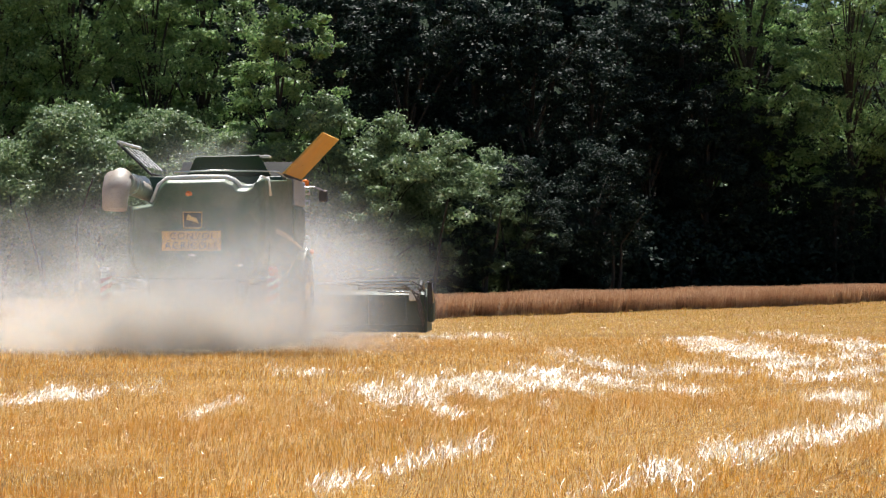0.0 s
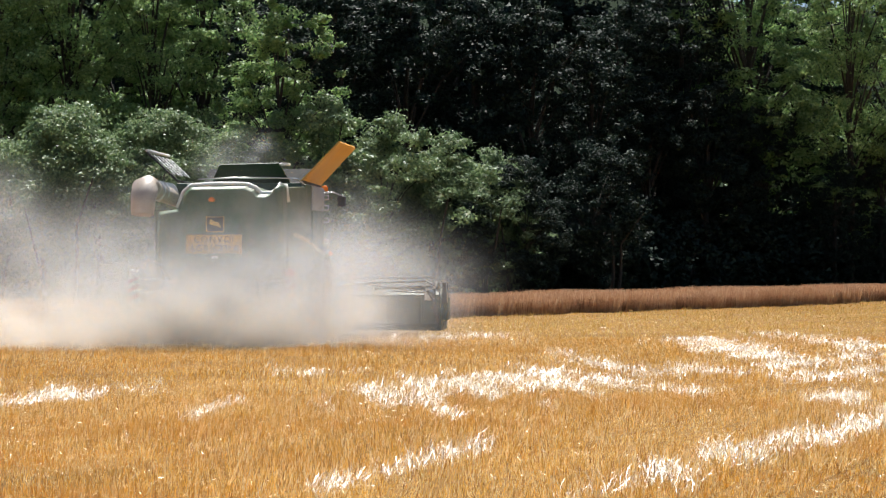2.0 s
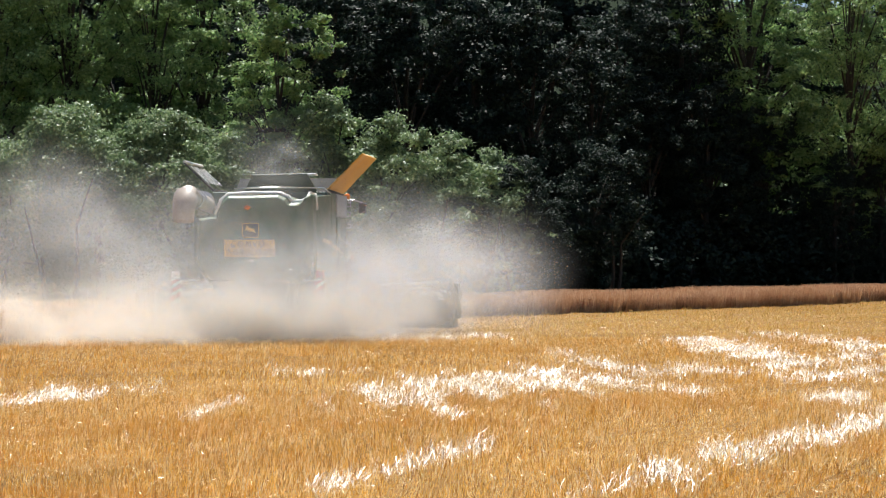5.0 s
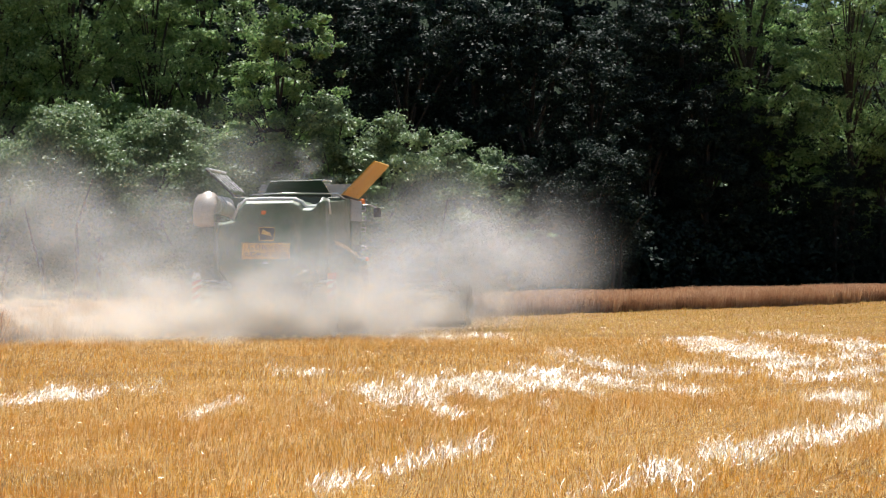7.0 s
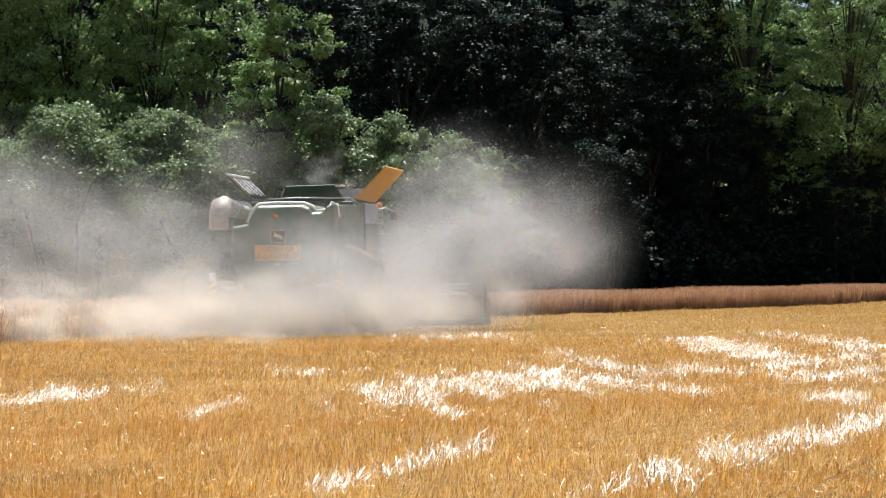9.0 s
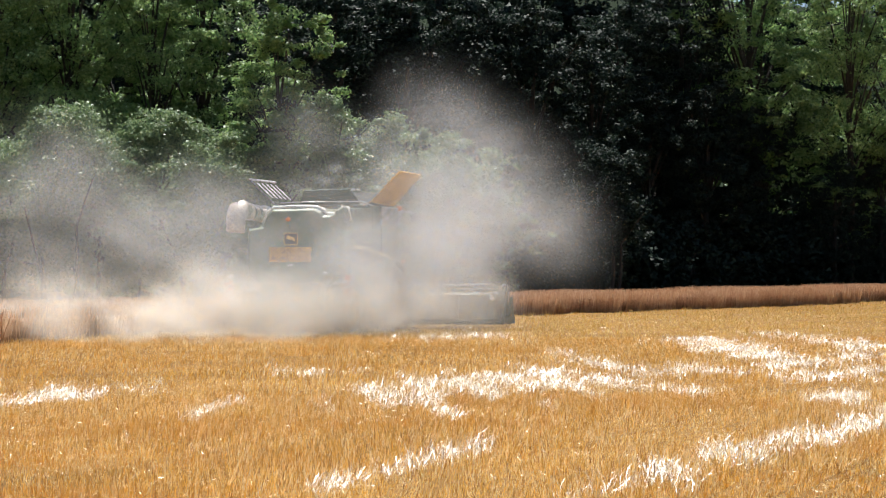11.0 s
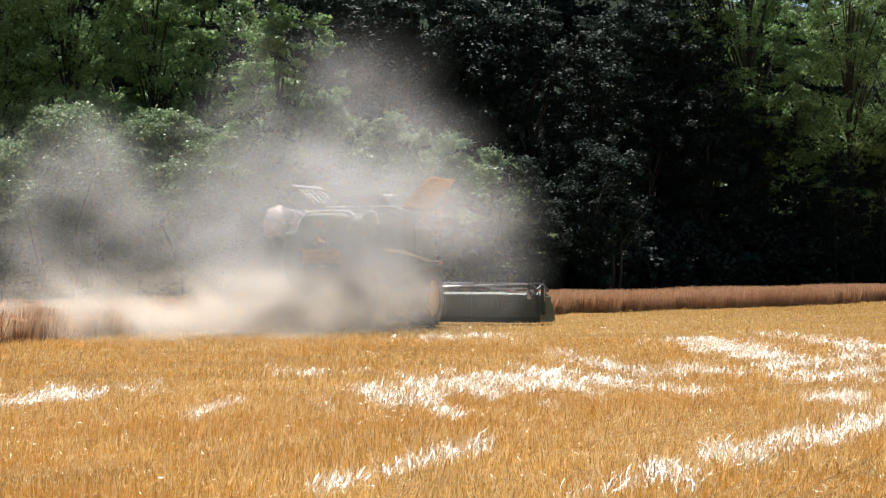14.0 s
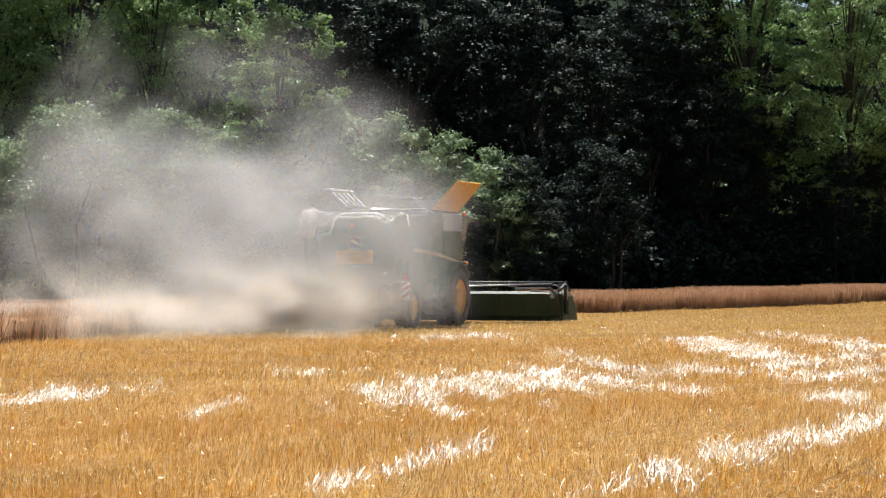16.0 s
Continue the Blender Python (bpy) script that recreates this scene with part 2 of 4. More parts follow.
def stubble(n, y0, y1, power, hmin, hmax, wmin, wmax, name, material):
    x, y = fan_points(n, y0, y1, power)
    row = 0.14
    u = x * 0.93 - y * 0.36
    u = np.round(u / row) * row + rng.normal(0, 0.018, n)
    v = x * 0.36 + y * 0.93
    x, y = u * 0.93 + v * 0.36, -u * 0.36 + v * 0.93
    keep = (y < crop_edge(x) + 0.3) & (rng.random(n) > 0.4 * shine(x, y)) & (y > 9)
    thin = 0.18 + 0.2 * np.sin((x * 0.9 - y * 0.44) * 1.7 + 0.8 * np.sin(0.3 * y)) + 0.12 * np.sin(x * 3.1 + y)
    keep &= rng.random(n) > thin + 0.22 * np.sin(x * 21 + 2 * np.sin(y * 5)) * np.sin(y * 6.3 + x * 4)
    x, y = x[keep], y[keep]
    n = len(x)
    base = np.stack([x, y, height(x, y) - 0.01], 1)
    lean = np.stack([rng.normal(0.05, 0.28, n), rng.normal(0.05, 0.28, n), np.ones(n)], 1)
    d = unit(lean)
    ang = rng.random(n) * math.pi
    side = unit(np.cross(d, np.stack([np.cos(ang), np.sin(ang), 0 * ang], 1)))
    band = x * 0.9 - y * 0.44
    patchy = 0.85 + 0.22 * np.sin(band * 2.3 + 0.4 * np.sin(y)) + 0.2 * np.sin(x * 0.8 + 0.5 * y) * np.sin(0.45 * y - x * 0.3)
    tufts = 1 + 0.35 * np.sin(x * 21 + 2 * np.sin(y * 5)) * np.sin(y * 6.3 + x * 4) + 0.25 * np.sin(x * 9.1 - y * 3.7)
    length = rng.uniform(hmin, hmax, n) * patchy * tufts
    V, F = ribbons(base, d, side, length, rng.uniform(wmin, wmax, n), None)
    ob = new(name, mesh_of(name, V, F, material))
    return tagged(ob, "golden cut cereal stubble standing in drilled rows", "stubble", kind="stuff")


stubble(170000, 10, 24, 0.62, 0.06, 0.15, 0.0016, 0.0034, "stubble", STRAW)
stubble(120000, 24, 46, 0.75, 0.05, 0.13, 0.0026, 0.0056, "stubble", STRAW)
stubble(70000, 46, 100, 0.8, 0.06, 0.13, 0.006, 0.012, "stubble", FAR_STRAW)



def flattened(n, y0, y1, power, w0, w1):
    """Straw laid over by the wheels and wind, leaning away from the tripod so that it glints, with more glint in its
    pale colour.
    """
    x, y = fan_points(n, y0, y1, power)
    keep = rng.random(n) < shine(x, y)
    x, y = x[keep], y[keep]
    n = len(x)
    base = np.stack([x, y, height(x, y) + rng.uniform(0.0, 0.08, n)], 1)
    d = unit(np.stack([rng.normal(0.32, 0.5, n), np.ones(n), rng.normal(0.58, 0.28, n)], 1))
    side = unit(np.cross(d, np.array([0.0, 0, 1.0])) + rng.normal(0, 0.28, (n, 3)))
    V, F = ribbons(base, d, side, rng.uniform(0.07, 0.21, n), rng.uniform(w0, w1, n), np.stack([rng.normal(0, 0.02, n), rng.normal(0, 0.02, n), rng.normal(-0.02, 0.02, n)], 1))
    return tagged(new("flattened_straw", mesh_of("flattened_straw", V, F, GLINT_STRAW)), "glossy straw lying flattened in drifts on the stubble, glint partly painted pale", "straw", kind="stuff")


flattened(150000, 10, 24, 0.65, 0.0013, 0.0026)
flattened(190000, 22, 52, 0.8, 0.002, 0.0042)


def loose_straw(n, y0, y1, w):
    x, y = fan_points(n, y0, y1, 0.7)
    keep = y < crop_edge(x)
    x, y = x[keep], y[keep]
    n = len(x)
    base = np.stack([x, y, height(x, y) + rng.uniform(0.03, 0.16, n)], 1)
    a = rng.random(n) * 2 * math.pi
    d = unit(np.stack([np.cos(a), np.sin(a), rng.normal(0.1, 0.3, n)], 1))
    side = unit(np.cross(d, np.array([0.0, 0, 1.0])) + rng.normal(0, 0.5, (n, 3)))
    V, F = ribbons(base, d, side, rng.uniform(0.02, 0.06, n) * (1 if y0 < 20 else 1.6), rng.uniform(0.6, 1.4, n) * w, None)
    return tagged(new("loose_straw", mesh_of("loose_straw", V, F, CHAFF)), "loose broken straw scattered over the stubble", "straw", kind="stuff")


loose_straw(70000, 10, 26, 0.0012)
loose_straw(56000, 26, 70, 0.0022)


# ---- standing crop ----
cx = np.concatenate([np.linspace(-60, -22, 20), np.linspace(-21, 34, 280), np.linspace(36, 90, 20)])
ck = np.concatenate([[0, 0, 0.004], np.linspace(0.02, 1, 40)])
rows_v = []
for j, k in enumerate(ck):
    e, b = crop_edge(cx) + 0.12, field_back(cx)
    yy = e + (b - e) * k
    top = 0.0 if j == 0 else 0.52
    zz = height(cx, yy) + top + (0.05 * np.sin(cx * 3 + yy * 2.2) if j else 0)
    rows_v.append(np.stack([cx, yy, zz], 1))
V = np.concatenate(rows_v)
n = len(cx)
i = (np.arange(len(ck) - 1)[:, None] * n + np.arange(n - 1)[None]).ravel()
tagged(new("crop_shade_mass", mesh_of("crop_shade_mass", V, np.stack([i, i + 1, i + n + 1, i + n], 1), CROP_SHADE, True)), "brown sheet inside the ripe standing crop, coloured as its shade", "crop", kind="stuff")


def standing(n, depth_power, wide, name):
    x = rng.uniform(-24, 34, n)
    e, b = crop_edge(x), field_back(x)
    y = e + (b - e) * rng.random(n) ** depth_power
    keep = np.abs(x) < 0.26 * y + 1
    x, y = x[keep], y[keep]
    n = len(x)
    base = np.stack([x, y, height(x, y)], 1)
    d = unit(np.stack([rng.normal(0.06, 0.13, n), rng.normal(-0.04, 0.13, n), np.ones(n)], 1))
    a = rng.random(n) * math.pi
    side = unit(np.cross(d, np.stack([np.cos(a), np.sin(a), 0 * a], 1)))
    tall = 0.74 + 0.07 * np.sin(x * 1.3 + 0.4 * y) * np.sin(0.5 * y + 2 * x)
    V, F = ribbons(base, d, side, rng.uniform(0.82, 1.12, n) * tall, rng.uniform(0.6, 1.4, n) * wide, None)
    return tagged(new(name, mesh_of(name, V, F, CROP)), "reddish-brown ripe cereal crop standing uncut", "crop", kind="stuff")


standing(55000, 3.0, 0.009, "standing_crop")
standing(55000, 1.2, 0.013, "standing_crop")



# ---- wood ----
def tube(path, radii, seg=8):
    """Vertices and quads of a tapered tube along a path."""
    V, F = [], []
    P = [Vector(p) for p in path]
    for k, p in enumerate(P):
        t = (P[min(k + 1, len(P) - 1)] - P[max(k - 1, 0)]).normalized()
        a = t.cross(Vector((0.3, 1, 0.2))).normalized()
        b = t.cross(a)
        for s in range(seg):
            w = 2 * math.pi * s / seg
            V.append(p + (a * math.cos(w) + b * math.sin(w)) * radii[k])
    for k in range(len(P) - 1):
        for s in range(seg):
            F.append((k * seg + s, k * seg + (s + 1) % seg, (k + 1) * seg + (s + 1) % seg, (k + 1) * seg + s))
    return V, F


def woody(name, tall, low, radius, leaves, leaf, material, seed, clumps=60, trunk_r=0.25, flat=0.6, stems=1, lump=0.3):
    """A tree or shrub: trunk with limbs, and a crown of leaf clumps with an uneven outline. Returns an Empty with its parts."""
    r = np.random.default_rng(seed)
    root = new(name)
    V, F = [], []

    def join(vf):
        o = len(V)
        V.extend(vf[0])
        F.extend([tuple(q + o for q in f) for f in vf[1]])
    centres = []
    for s in range(stems):
        ox, oy = (r.normal(0, radius * 0.4, 2) if stems > 1 else (0, 0))
        reach = 0.9 if stems == 1 else 0.58
        top = (ox * 1.5 + r.normal(0, 0.3), oy * 1.5 + r.normal(0, 0.3), tall * reach)
        join(tube([(ox, oy, -0.3), (ox * 1.1 + 0.1, oy * 1.1, tall * reach * 0.33), (ox * 1.3 - 0.1, oy * 1.3 + 0.1, tall * reach * 0.66), top], [trunk_r * 1.25, trunk_r, trunk_r * 0.65, 0.03]))
    lobes = [(unit(r.normal(0, 1, (1, 3)))[0], r.uniform(-0.35, 0.4)) for q in range(7)]
    mid, half = (tall + low) / 2, (tall - low) / 2
    for c in range(clumps):
        u = r.normal(0, 1, 3)
        u /= np.linalg.norm(u)
        k = r.uniform(0.4, 1.0) ** 0.6 * (1 + sum(h * max(0.0, float(v @ u)) ** 3 for v, h in lobes))
        taper = 1.0 - 0.35 * max(0, u[2])
        p = np.array([u[0] * radius * k * taper, u[1] * radius * k * taper, mid + u[2] * half * k])
        centres.append(p)
        if c % max(4, clumps // 22) == 0:
            z0 = max(tall * 0.2, p[2] * 0.62)
            join(tube([(0, 0, z0), (p[0] * 0.5, p[1] * 0.5, z0 + (p[2] - z0) * 0.65), tuple(p)], [trunk_r * 0.4, trunk_r * 0.25, 0.02], 5))
    trunk = new("trunk", mesh_of(name + "_trunk", [tuple(v) for v in V], F, BARK, True))
    trunk.parent = root
    C = np.array(centres)
    which = r.integers(0, clumps, leaves)
    size = r.uniform(0.55, 1.3, clumps) * radius * lump
    u = unit(r.normal(0, 1, (leaves, 3)))
    rad = r.random(leaves) ** 0.36 * np.where(r.random(leaves) < 0.14, r.uniform(1.0, 1.9, leaves), 1.0)
    form = np.stack([r.uniform(0.6, 1.6, clumps), r.uniform(0.6, 1.6, clumps), flat * r.uniform(0.6, 1.4, clumps)], 1)
    off = u * (rad * size[which])[:, None] * form[which]
    P = C[which] + off
    keep = P[:, 2] > max(low * 0.4, 0.15)
    P, u = P[keep], u[keep]
    m = len(P)
    nrm = unit(u * 0.55 + np.array([0, 0, 0.6]) + r.normal(0, 0.42, (m, 3)))
    a = unit(np.cross(nrm, r.normal(0, 1, (m, 3))))
    b = np.cross(nrm, a)
    ln_ = (r.uniform(0.6, 1.3, m) * leaf)[:, None]
    Vx = np.stack([P + a * ln_ * 0.7, P - a * ln_ * 0.35 + b * ln_ * 0.42, P - a * ln_ * 0.35 - b * ln_ * 0.42], 1).reshape(-1, 3)
    i = np.arange(m)[:, None] * 3
    crown = new("crown", mesh_of(name + "_crown", Vx, i + [0, 1, 2], material))
    crown.parent = root
    return root


def plant(ob, x, y, turn=0.0, s=1.0):
    ob.matrix_basis = Matrix.Translation((x, y, float(height(x, y)))) @ Matrix.Rotation(turn, 4, "Z") @ Matrix.Scale(s, 4)
    return ob


def again(ob, x, y, turn, s):
    c = copy_thing(ob, pose(0, 0, 0))
    return plant(c, x, y, turn, s)


tg = dict(group="trees of the wood", category="tree")
T1 = tagged(plant(woody("tall_tree", 19, 1.0, 3.9, 30000, 0.2, LEAF_SHADED, 1, 240, 0.24, lump=0.17), -6, 108), "tall broadleaf tree at the edge of the wood, leaves darkened for shade", **tg)
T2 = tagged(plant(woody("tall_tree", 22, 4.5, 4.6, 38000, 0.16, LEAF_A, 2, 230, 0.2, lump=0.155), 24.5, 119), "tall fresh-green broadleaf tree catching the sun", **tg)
T3 = tagged(plant(woody("tall_tree", 18, 0.5, 3.4, 28000, 0.2, LEAF_SHADED, 3, 220, 0.2, lump=0.18), 5, 111), "leafy tree with branches down to the ground, leaves darkened for shade", **tg)
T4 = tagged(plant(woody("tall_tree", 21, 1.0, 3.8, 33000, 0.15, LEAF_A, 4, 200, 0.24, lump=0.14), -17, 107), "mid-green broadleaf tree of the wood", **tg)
B1 = tagged(plant(woody("back_tree", 24, 0.5, 4.6, 9000, 0.5, LEAF_SHADED, 5, 90, 0.3), 0, 122), "tree deep in the wood, its shade put into the leaf colour", **tg)
spots = random.Random(5)
# small T1 and T3 copies put painted shade below the lit crowns
front = [(-22, 106, T4, 1.0), (-13, 106, T4, 1.05), (-9.5, 111, T3, 1.0), (-2.0, 109, T3, 1.05), (1.8, 112, T1, 1.0), (8.5, 113, T1, 0.84), (12, 115, T3, 0.74), (15.5, 116, T1, 0.72), (19.5, 120, T3, 0.72), (28.5, 124, T2, 1.05), (31.5, 131, T3, 1.0), (-19.5, 103, T2, 0.95), (-26, 106, T2, 1.0), (13, 124, T1, 1.05), (20.5, 128, T4, 1.05), (17.8, 118, T3, 0.62), (-15.2, 103.5, T2, 0.9), (-23.2, 102.5, T2, 0.88), (10.6, 118, T1, 1.0), (14.6, 121, T1, 1.1), (19.0, 123, T2, 1.2), (23.2, 117, T3, 0.5), (26.5, 119.5, T3, 0.55)]
for x, y, src, size in front:
    again(src, x, y, spots.uniform(0, 6.28), size)
for k in range(22):
    x = -36 + k * 3.6 + spots.uniform(-1, 1)
    again(B1, x, 132 + max(0, x) * 0.65 + spots.uniform(-2, 4), spots.uniform(0, 6.28), spots.uniform(0.95, 1.25))

sg = dict(group="shrubs at the field edge", category="shrub")
S1 = tagged(plant(woody("shrub", 10.2, 0.2, 4.3, 52000, 0.135, LEAF_B, 11, 300, 0.10, stems=5, lump=0.15), -17.5, 90), "broad grey-green shrub with sunlit tops at the field edge", **sg)
S2 = tagged(plant(woody("shrub", 8.7, 0.2, 3.2, 42000, 0.135, LEAF_B, 12, 240, 0.09, stems=4, lump=0.16), -2.7, 94), "rounded leafy shrub at the edge of the field", **sg)
S3 = tagged(plant(woody("young_tree", 14.6, 1.0, 2.8, 42000, 0.14, LEAF_A, 13, 240, 0.14, lump=0.17), -7.9, 95), "young broadleaf tree with a sunlit pointed top", **tg)
again(S1, -13, 91, 2.0, 0.98), again(S1, -15.6, 88.8, 5.2, 0.8), again(S1, -21.5, 91, 4.0, 0.92), again(S2, -10.4, 91.5, 1.0, 0.9)
again(S2, -5.2, 94.5, 5.0, 1.1), again(S2, 0.3, 96, 2.5, 0.92), again(S2, 2.9, 100, 4.1, 0.86)
S4 = tagged(plant(woody("shrub", 8.0, 0.2, 2.6, 28000, 0.13, LEAF_SHADED, 14, 180, 0.09, stems=4, lump=0.17), 7.9, 103), "shrub darkened for shade, with a few sunlit sprays at the wood's edge", **sg)
# darkened copies stand in for the shaded lower half of the lit shrubs
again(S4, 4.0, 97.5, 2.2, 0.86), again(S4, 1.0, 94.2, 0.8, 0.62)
U1 = tagged(plant(woody("undergrowth_bush", 5.0, 0.0, 3.2, 11000, 0.26, LEAF_SHADED, 21, 60, 0.07, stems=4), 6, 106), "bush under the trees with shade put into its leaf colour", group="undergrowth of the wood", category="bush")
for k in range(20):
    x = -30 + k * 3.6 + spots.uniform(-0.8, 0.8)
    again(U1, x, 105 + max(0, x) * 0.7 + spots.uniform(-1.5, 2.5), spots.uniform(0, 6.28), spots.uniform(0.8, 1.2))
# floor of the wood, continued as an added rising backdrop that closes gaps
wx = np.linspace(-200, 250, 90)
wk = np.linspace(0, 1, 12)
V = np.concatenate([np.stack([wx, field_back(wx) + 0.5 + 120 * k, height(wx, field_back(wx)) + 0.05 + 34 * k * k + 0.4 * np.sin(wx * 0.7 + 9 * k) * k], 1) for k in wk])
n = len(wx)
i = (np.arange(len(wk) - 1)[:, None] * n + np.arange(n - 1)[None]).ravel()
tagged(new("wood_backdrop", mesh_of("wood_backdrop", V, np.stack([i, i + 1, i + n + 1, i + n], 1), FOREST_SHADE, True)), "wood floor rising into a backdrop, shade put into its dark green", "wood floor", kind="structure")



# ---- combine harvester: built with its tail at the origin, nose along +y ----
def part(name, bm, material, parent, label=""):
    me = bpy.data.meshes.new(name)
    bm.normal_update()
    bm.to_mesh(me)
    bm.free()
    me.materials.append(material)
    ob = new(name, me)
    ob.parent = parent
    return tagged(ob, label) if label else ob


def bm_box(x0, x1, y0, y1, z0, z1, bevel=0.02):
    bm = bmesh.new()
    bmesh.ops.create_cube(bm, size=1.0, matrix=Matrix.Translation(((x0 + x1) / 2, (y0 + y1) / 2, (z0 + z1) / 2)) @ Matrix.Diagonal((x1 - x0, y1 - y0, z1 - z0, 1)))
    if bevel:
        bmesh.ops.bevel(bm, geom=bm.edges[:], offset=bevel, segments=2, affect="EDGES", profile=0.5)
    return bm


def bm_tube(path, radius, seg=10):
    radii = radius if isinstance(radius, (list, tuple)) else [radius] * len(path)
    V, F = tube(path, radii, seg)
    bm = bmesh.new()
    vs = [bm.verts.new(v) for v in V]
    for f in F:
        bm.faces.new([vs[q] for q in f]).smooth = True
    bm.faces.new(vs[:seg][::-1])
    bm.faces.new(vs[-seg:])
    return bm


def bm_loft(rings, bevel=0.0):
    """A closed skin through rings of equal count."""
    bm = bmesh.new()
    R = [[bm.verts.new(p) for p in ring] for ring in rings]
    n = len(R[0])
    for a, b in zip(R, R[1:]):
        for k in range(n):
            bm.faces.new((a[k], a[(k + 1) % n], b[(k + 1) % n], b[k]))
    bm.faces.new(R[0][::-1])
    bm.faces.new(R[-1])
    bmesh.ops.recalc_face_normals(bm, faces=bm.faces[:])
    if bevel:
        bmesh.ops.bevel(bm, geom=[e for e in bm.edges if e.calc_face_angle(0) > 0.5], offset=bevel, segments=3, affect="EDGES", profile=0.5)
    return bm


def bm_slab(corners, thick):
    """A flat plate through four corners with thickness."""
    c = [Vector(p) for p in corners]
    n = (c[1] - c[0]).cross(c[3] - c[0]).normalized() * thick
    return bm_loft([[tuple(p) for p in c], [tuple(p + n) for p in c]], 0.0)


combine = tagged(new("combine_harvester"), "dusty green combine harvester with yellow grain-tank flap, cutting the field", "combine harvester")

# tail hood: rear outline drawn as x, z from the lower left, round over the top with its notch
OUT = [(-1.05, 1.35), (-1.28, 1.7), (-1.32, 2.3), (-1.28, 2.86), (-0.86, 2.93), (-0.72, 3.28), (-0.58, 3.42), (0.66, 3.44), (0.84, 3.36), (0.94, 3.24), (1.18, 3.24), (1.30, 3.32), (1.36, 3.45), (1.44, 3.42), (1.46, 2.4), (1.40, 1.6), (1.1, 1.35)]


def ring(y, grow=0.0, drop=0.0):
    return [(x * (1 + grow), y, z - drop * (z > 2.9)) for x, z in OUT]


hood = part("tail_hood", bm_loft([[(x * 0.93, -0.06, 2.2 + (z - 2.2) * 0.93) for x, z in OUT], ring(0.10), ring(0.65, 0.01), ring(2.2, 0.02)], 0.035), GREEN, combine, "dusty green moulded tail hood")
rim_path = [(-0.86, 0.12, 2.95), (-0.72, 0.12, 3.30), (-0.56, 0.14, 3.43), (0.0, 0.14, 3.46), (0.66, 0.14, 3.45), (0.84, 0.14, 3.38), (0.95, 0.16, 3.26), (1.17, 0.2, 3.26), (1.29, 0.25, 3.33), (1.36, 0.3, 3.46), (1.42, 0.5, 3.44), (1.45, 0.6, 3.1)]
part("rim", bm_tube(rim_path, 0.058, 8), RIM_SHINE, hood, "rounded top edge of the hood with its sun highlight painted pale")
part("side_panel", bm_loft([[(1.42, 0.55, 1.25), (1.42, 0.55, 3.42), (1.50, 2.4, 3.5), (1.50, 2.4, 1.3)], [(1.47, 0.55, 1.25), (1.47, 0.6, 3.40), (1.55, 2.4, 3.5), (1.55, 2.4, 1.3)]], 0.015), GREEN, combine, "green side panel")
part("side_panel", bm_loft([[(1.50, 2.42, 1.5), (1.50, 2.42, 3.55), (1.50, 4.85, 3.55), (1.50, 4.85, 1.9)], [(1.55, 2.42, 1.5), (1.55, 2.42, 3.55), (1.55, 4.85, 3.55), (1.55, 4.85, 1.9)]], 0.015), GREEN, combine, "green side panel")
part("side_panel", bm_box(-1.5, -1.35, 0.7, 4.8, 1.3, 2.9), GREEN, combine)
# blue-grey of the upper door carries the sky's reflection as paint
part("service_door", bm_box(1.54, 1.60, 3.15, 4.83, 3.0, 3.56, 0.03), GREY, combine, "service door below the flap, sky reflection put into its pale grey")
part("service_door", bm_box(1.54, 1.59, 3.2, 4.83, 2.2, 2.97, 0.03), GREEN, combine)
stripe = [(1.57, 0.7 + 0.32 * k, 2.38 - 0.0018 * k * k - 0.008 * k) for k in range(14)]
bm = bmesh.new()
lo = [bm.verts.new((x, y, z - 0.05)) for x, y, z in stripe] + [bm.verts.new((x + 0.012, y, z - 0.05)) for x, y, z in stripe]
hi = [bm.verts.new((x, y, z + 0.05)) for x, y, z in stripe] + [bm.verts.new((x + 0.012, y, z + 0.05)) for x, y, z in stripe]
for k in range(13):
    bm.faces.new((lo[14 + k], lo[15 + k], hi[15 + k], hi[14 + k]))
    bm.faces.new((hi[k], hi[k + 1], hi[15 + k], hi[14 + k])[::-1])
part("stripe", bm, FADED, combine, "faded yellow stripe along the side")
part("chassis", bm_box(-1.0, 1.0, 0.3, 6.0, 0.75, 2.6, 0.05), BLACK, combine)
part("grain_tank", bm_loft([[(-1.3, 2.1, 2.7), (1.48, 2.1, 2.7), (1.48, 4.85, 2.7), (-1.3, 4.85, 2.7)], [(-1.38, 2.2, 3.58), (1.48, 2.2, 3.58), (1.48, 4.85, 3.58), (-1.38, 4.85, 3.58)]], 0.03), DARK_GREEN, combine, "dark green grain tank")
part("tank_front", bm_slab([(-1.3, 4.7, 3.58), (1.45, 4.7, 3.58), (1.3, 5.0, 4.02), (-1.2, 5.0, 4.02)], 0.03), BLACK, combine)
part("tank_rear_cover", bm_slab([(-0.62, 2.45, 3.6), (1.2, 2.45, 3.6), (1.0, 2.05, 4.03), (-0.35, 2.05, 4.0)], 0.035), DARK_GREEN, combine, "raised dark green rear tank cover")
# white box paints the sunlight on the green cover's corner
part("cover_highlight", bm_box(0.98, 1.22, 2.05, 2.35, 3.97, 4.02, 0.02), WHITE, combine, "tank cover edge with its sunlight painted white")
flap = part("tank_flap", bm_slab([(1.41, 2.56, 3.65), (1.52, 4.54, 3.63), (2.38, 4.43, 4.52), (2.28, 2.58, 4.54)], 0.04), YELLOW, combine, "raised orange-yellow tank flap")
part("hinge_bar", bm_tube([(1.46, 2.5, 3.62), (1.53, 4.6, 3.6)], 0.03, 6), BLACK, flap)
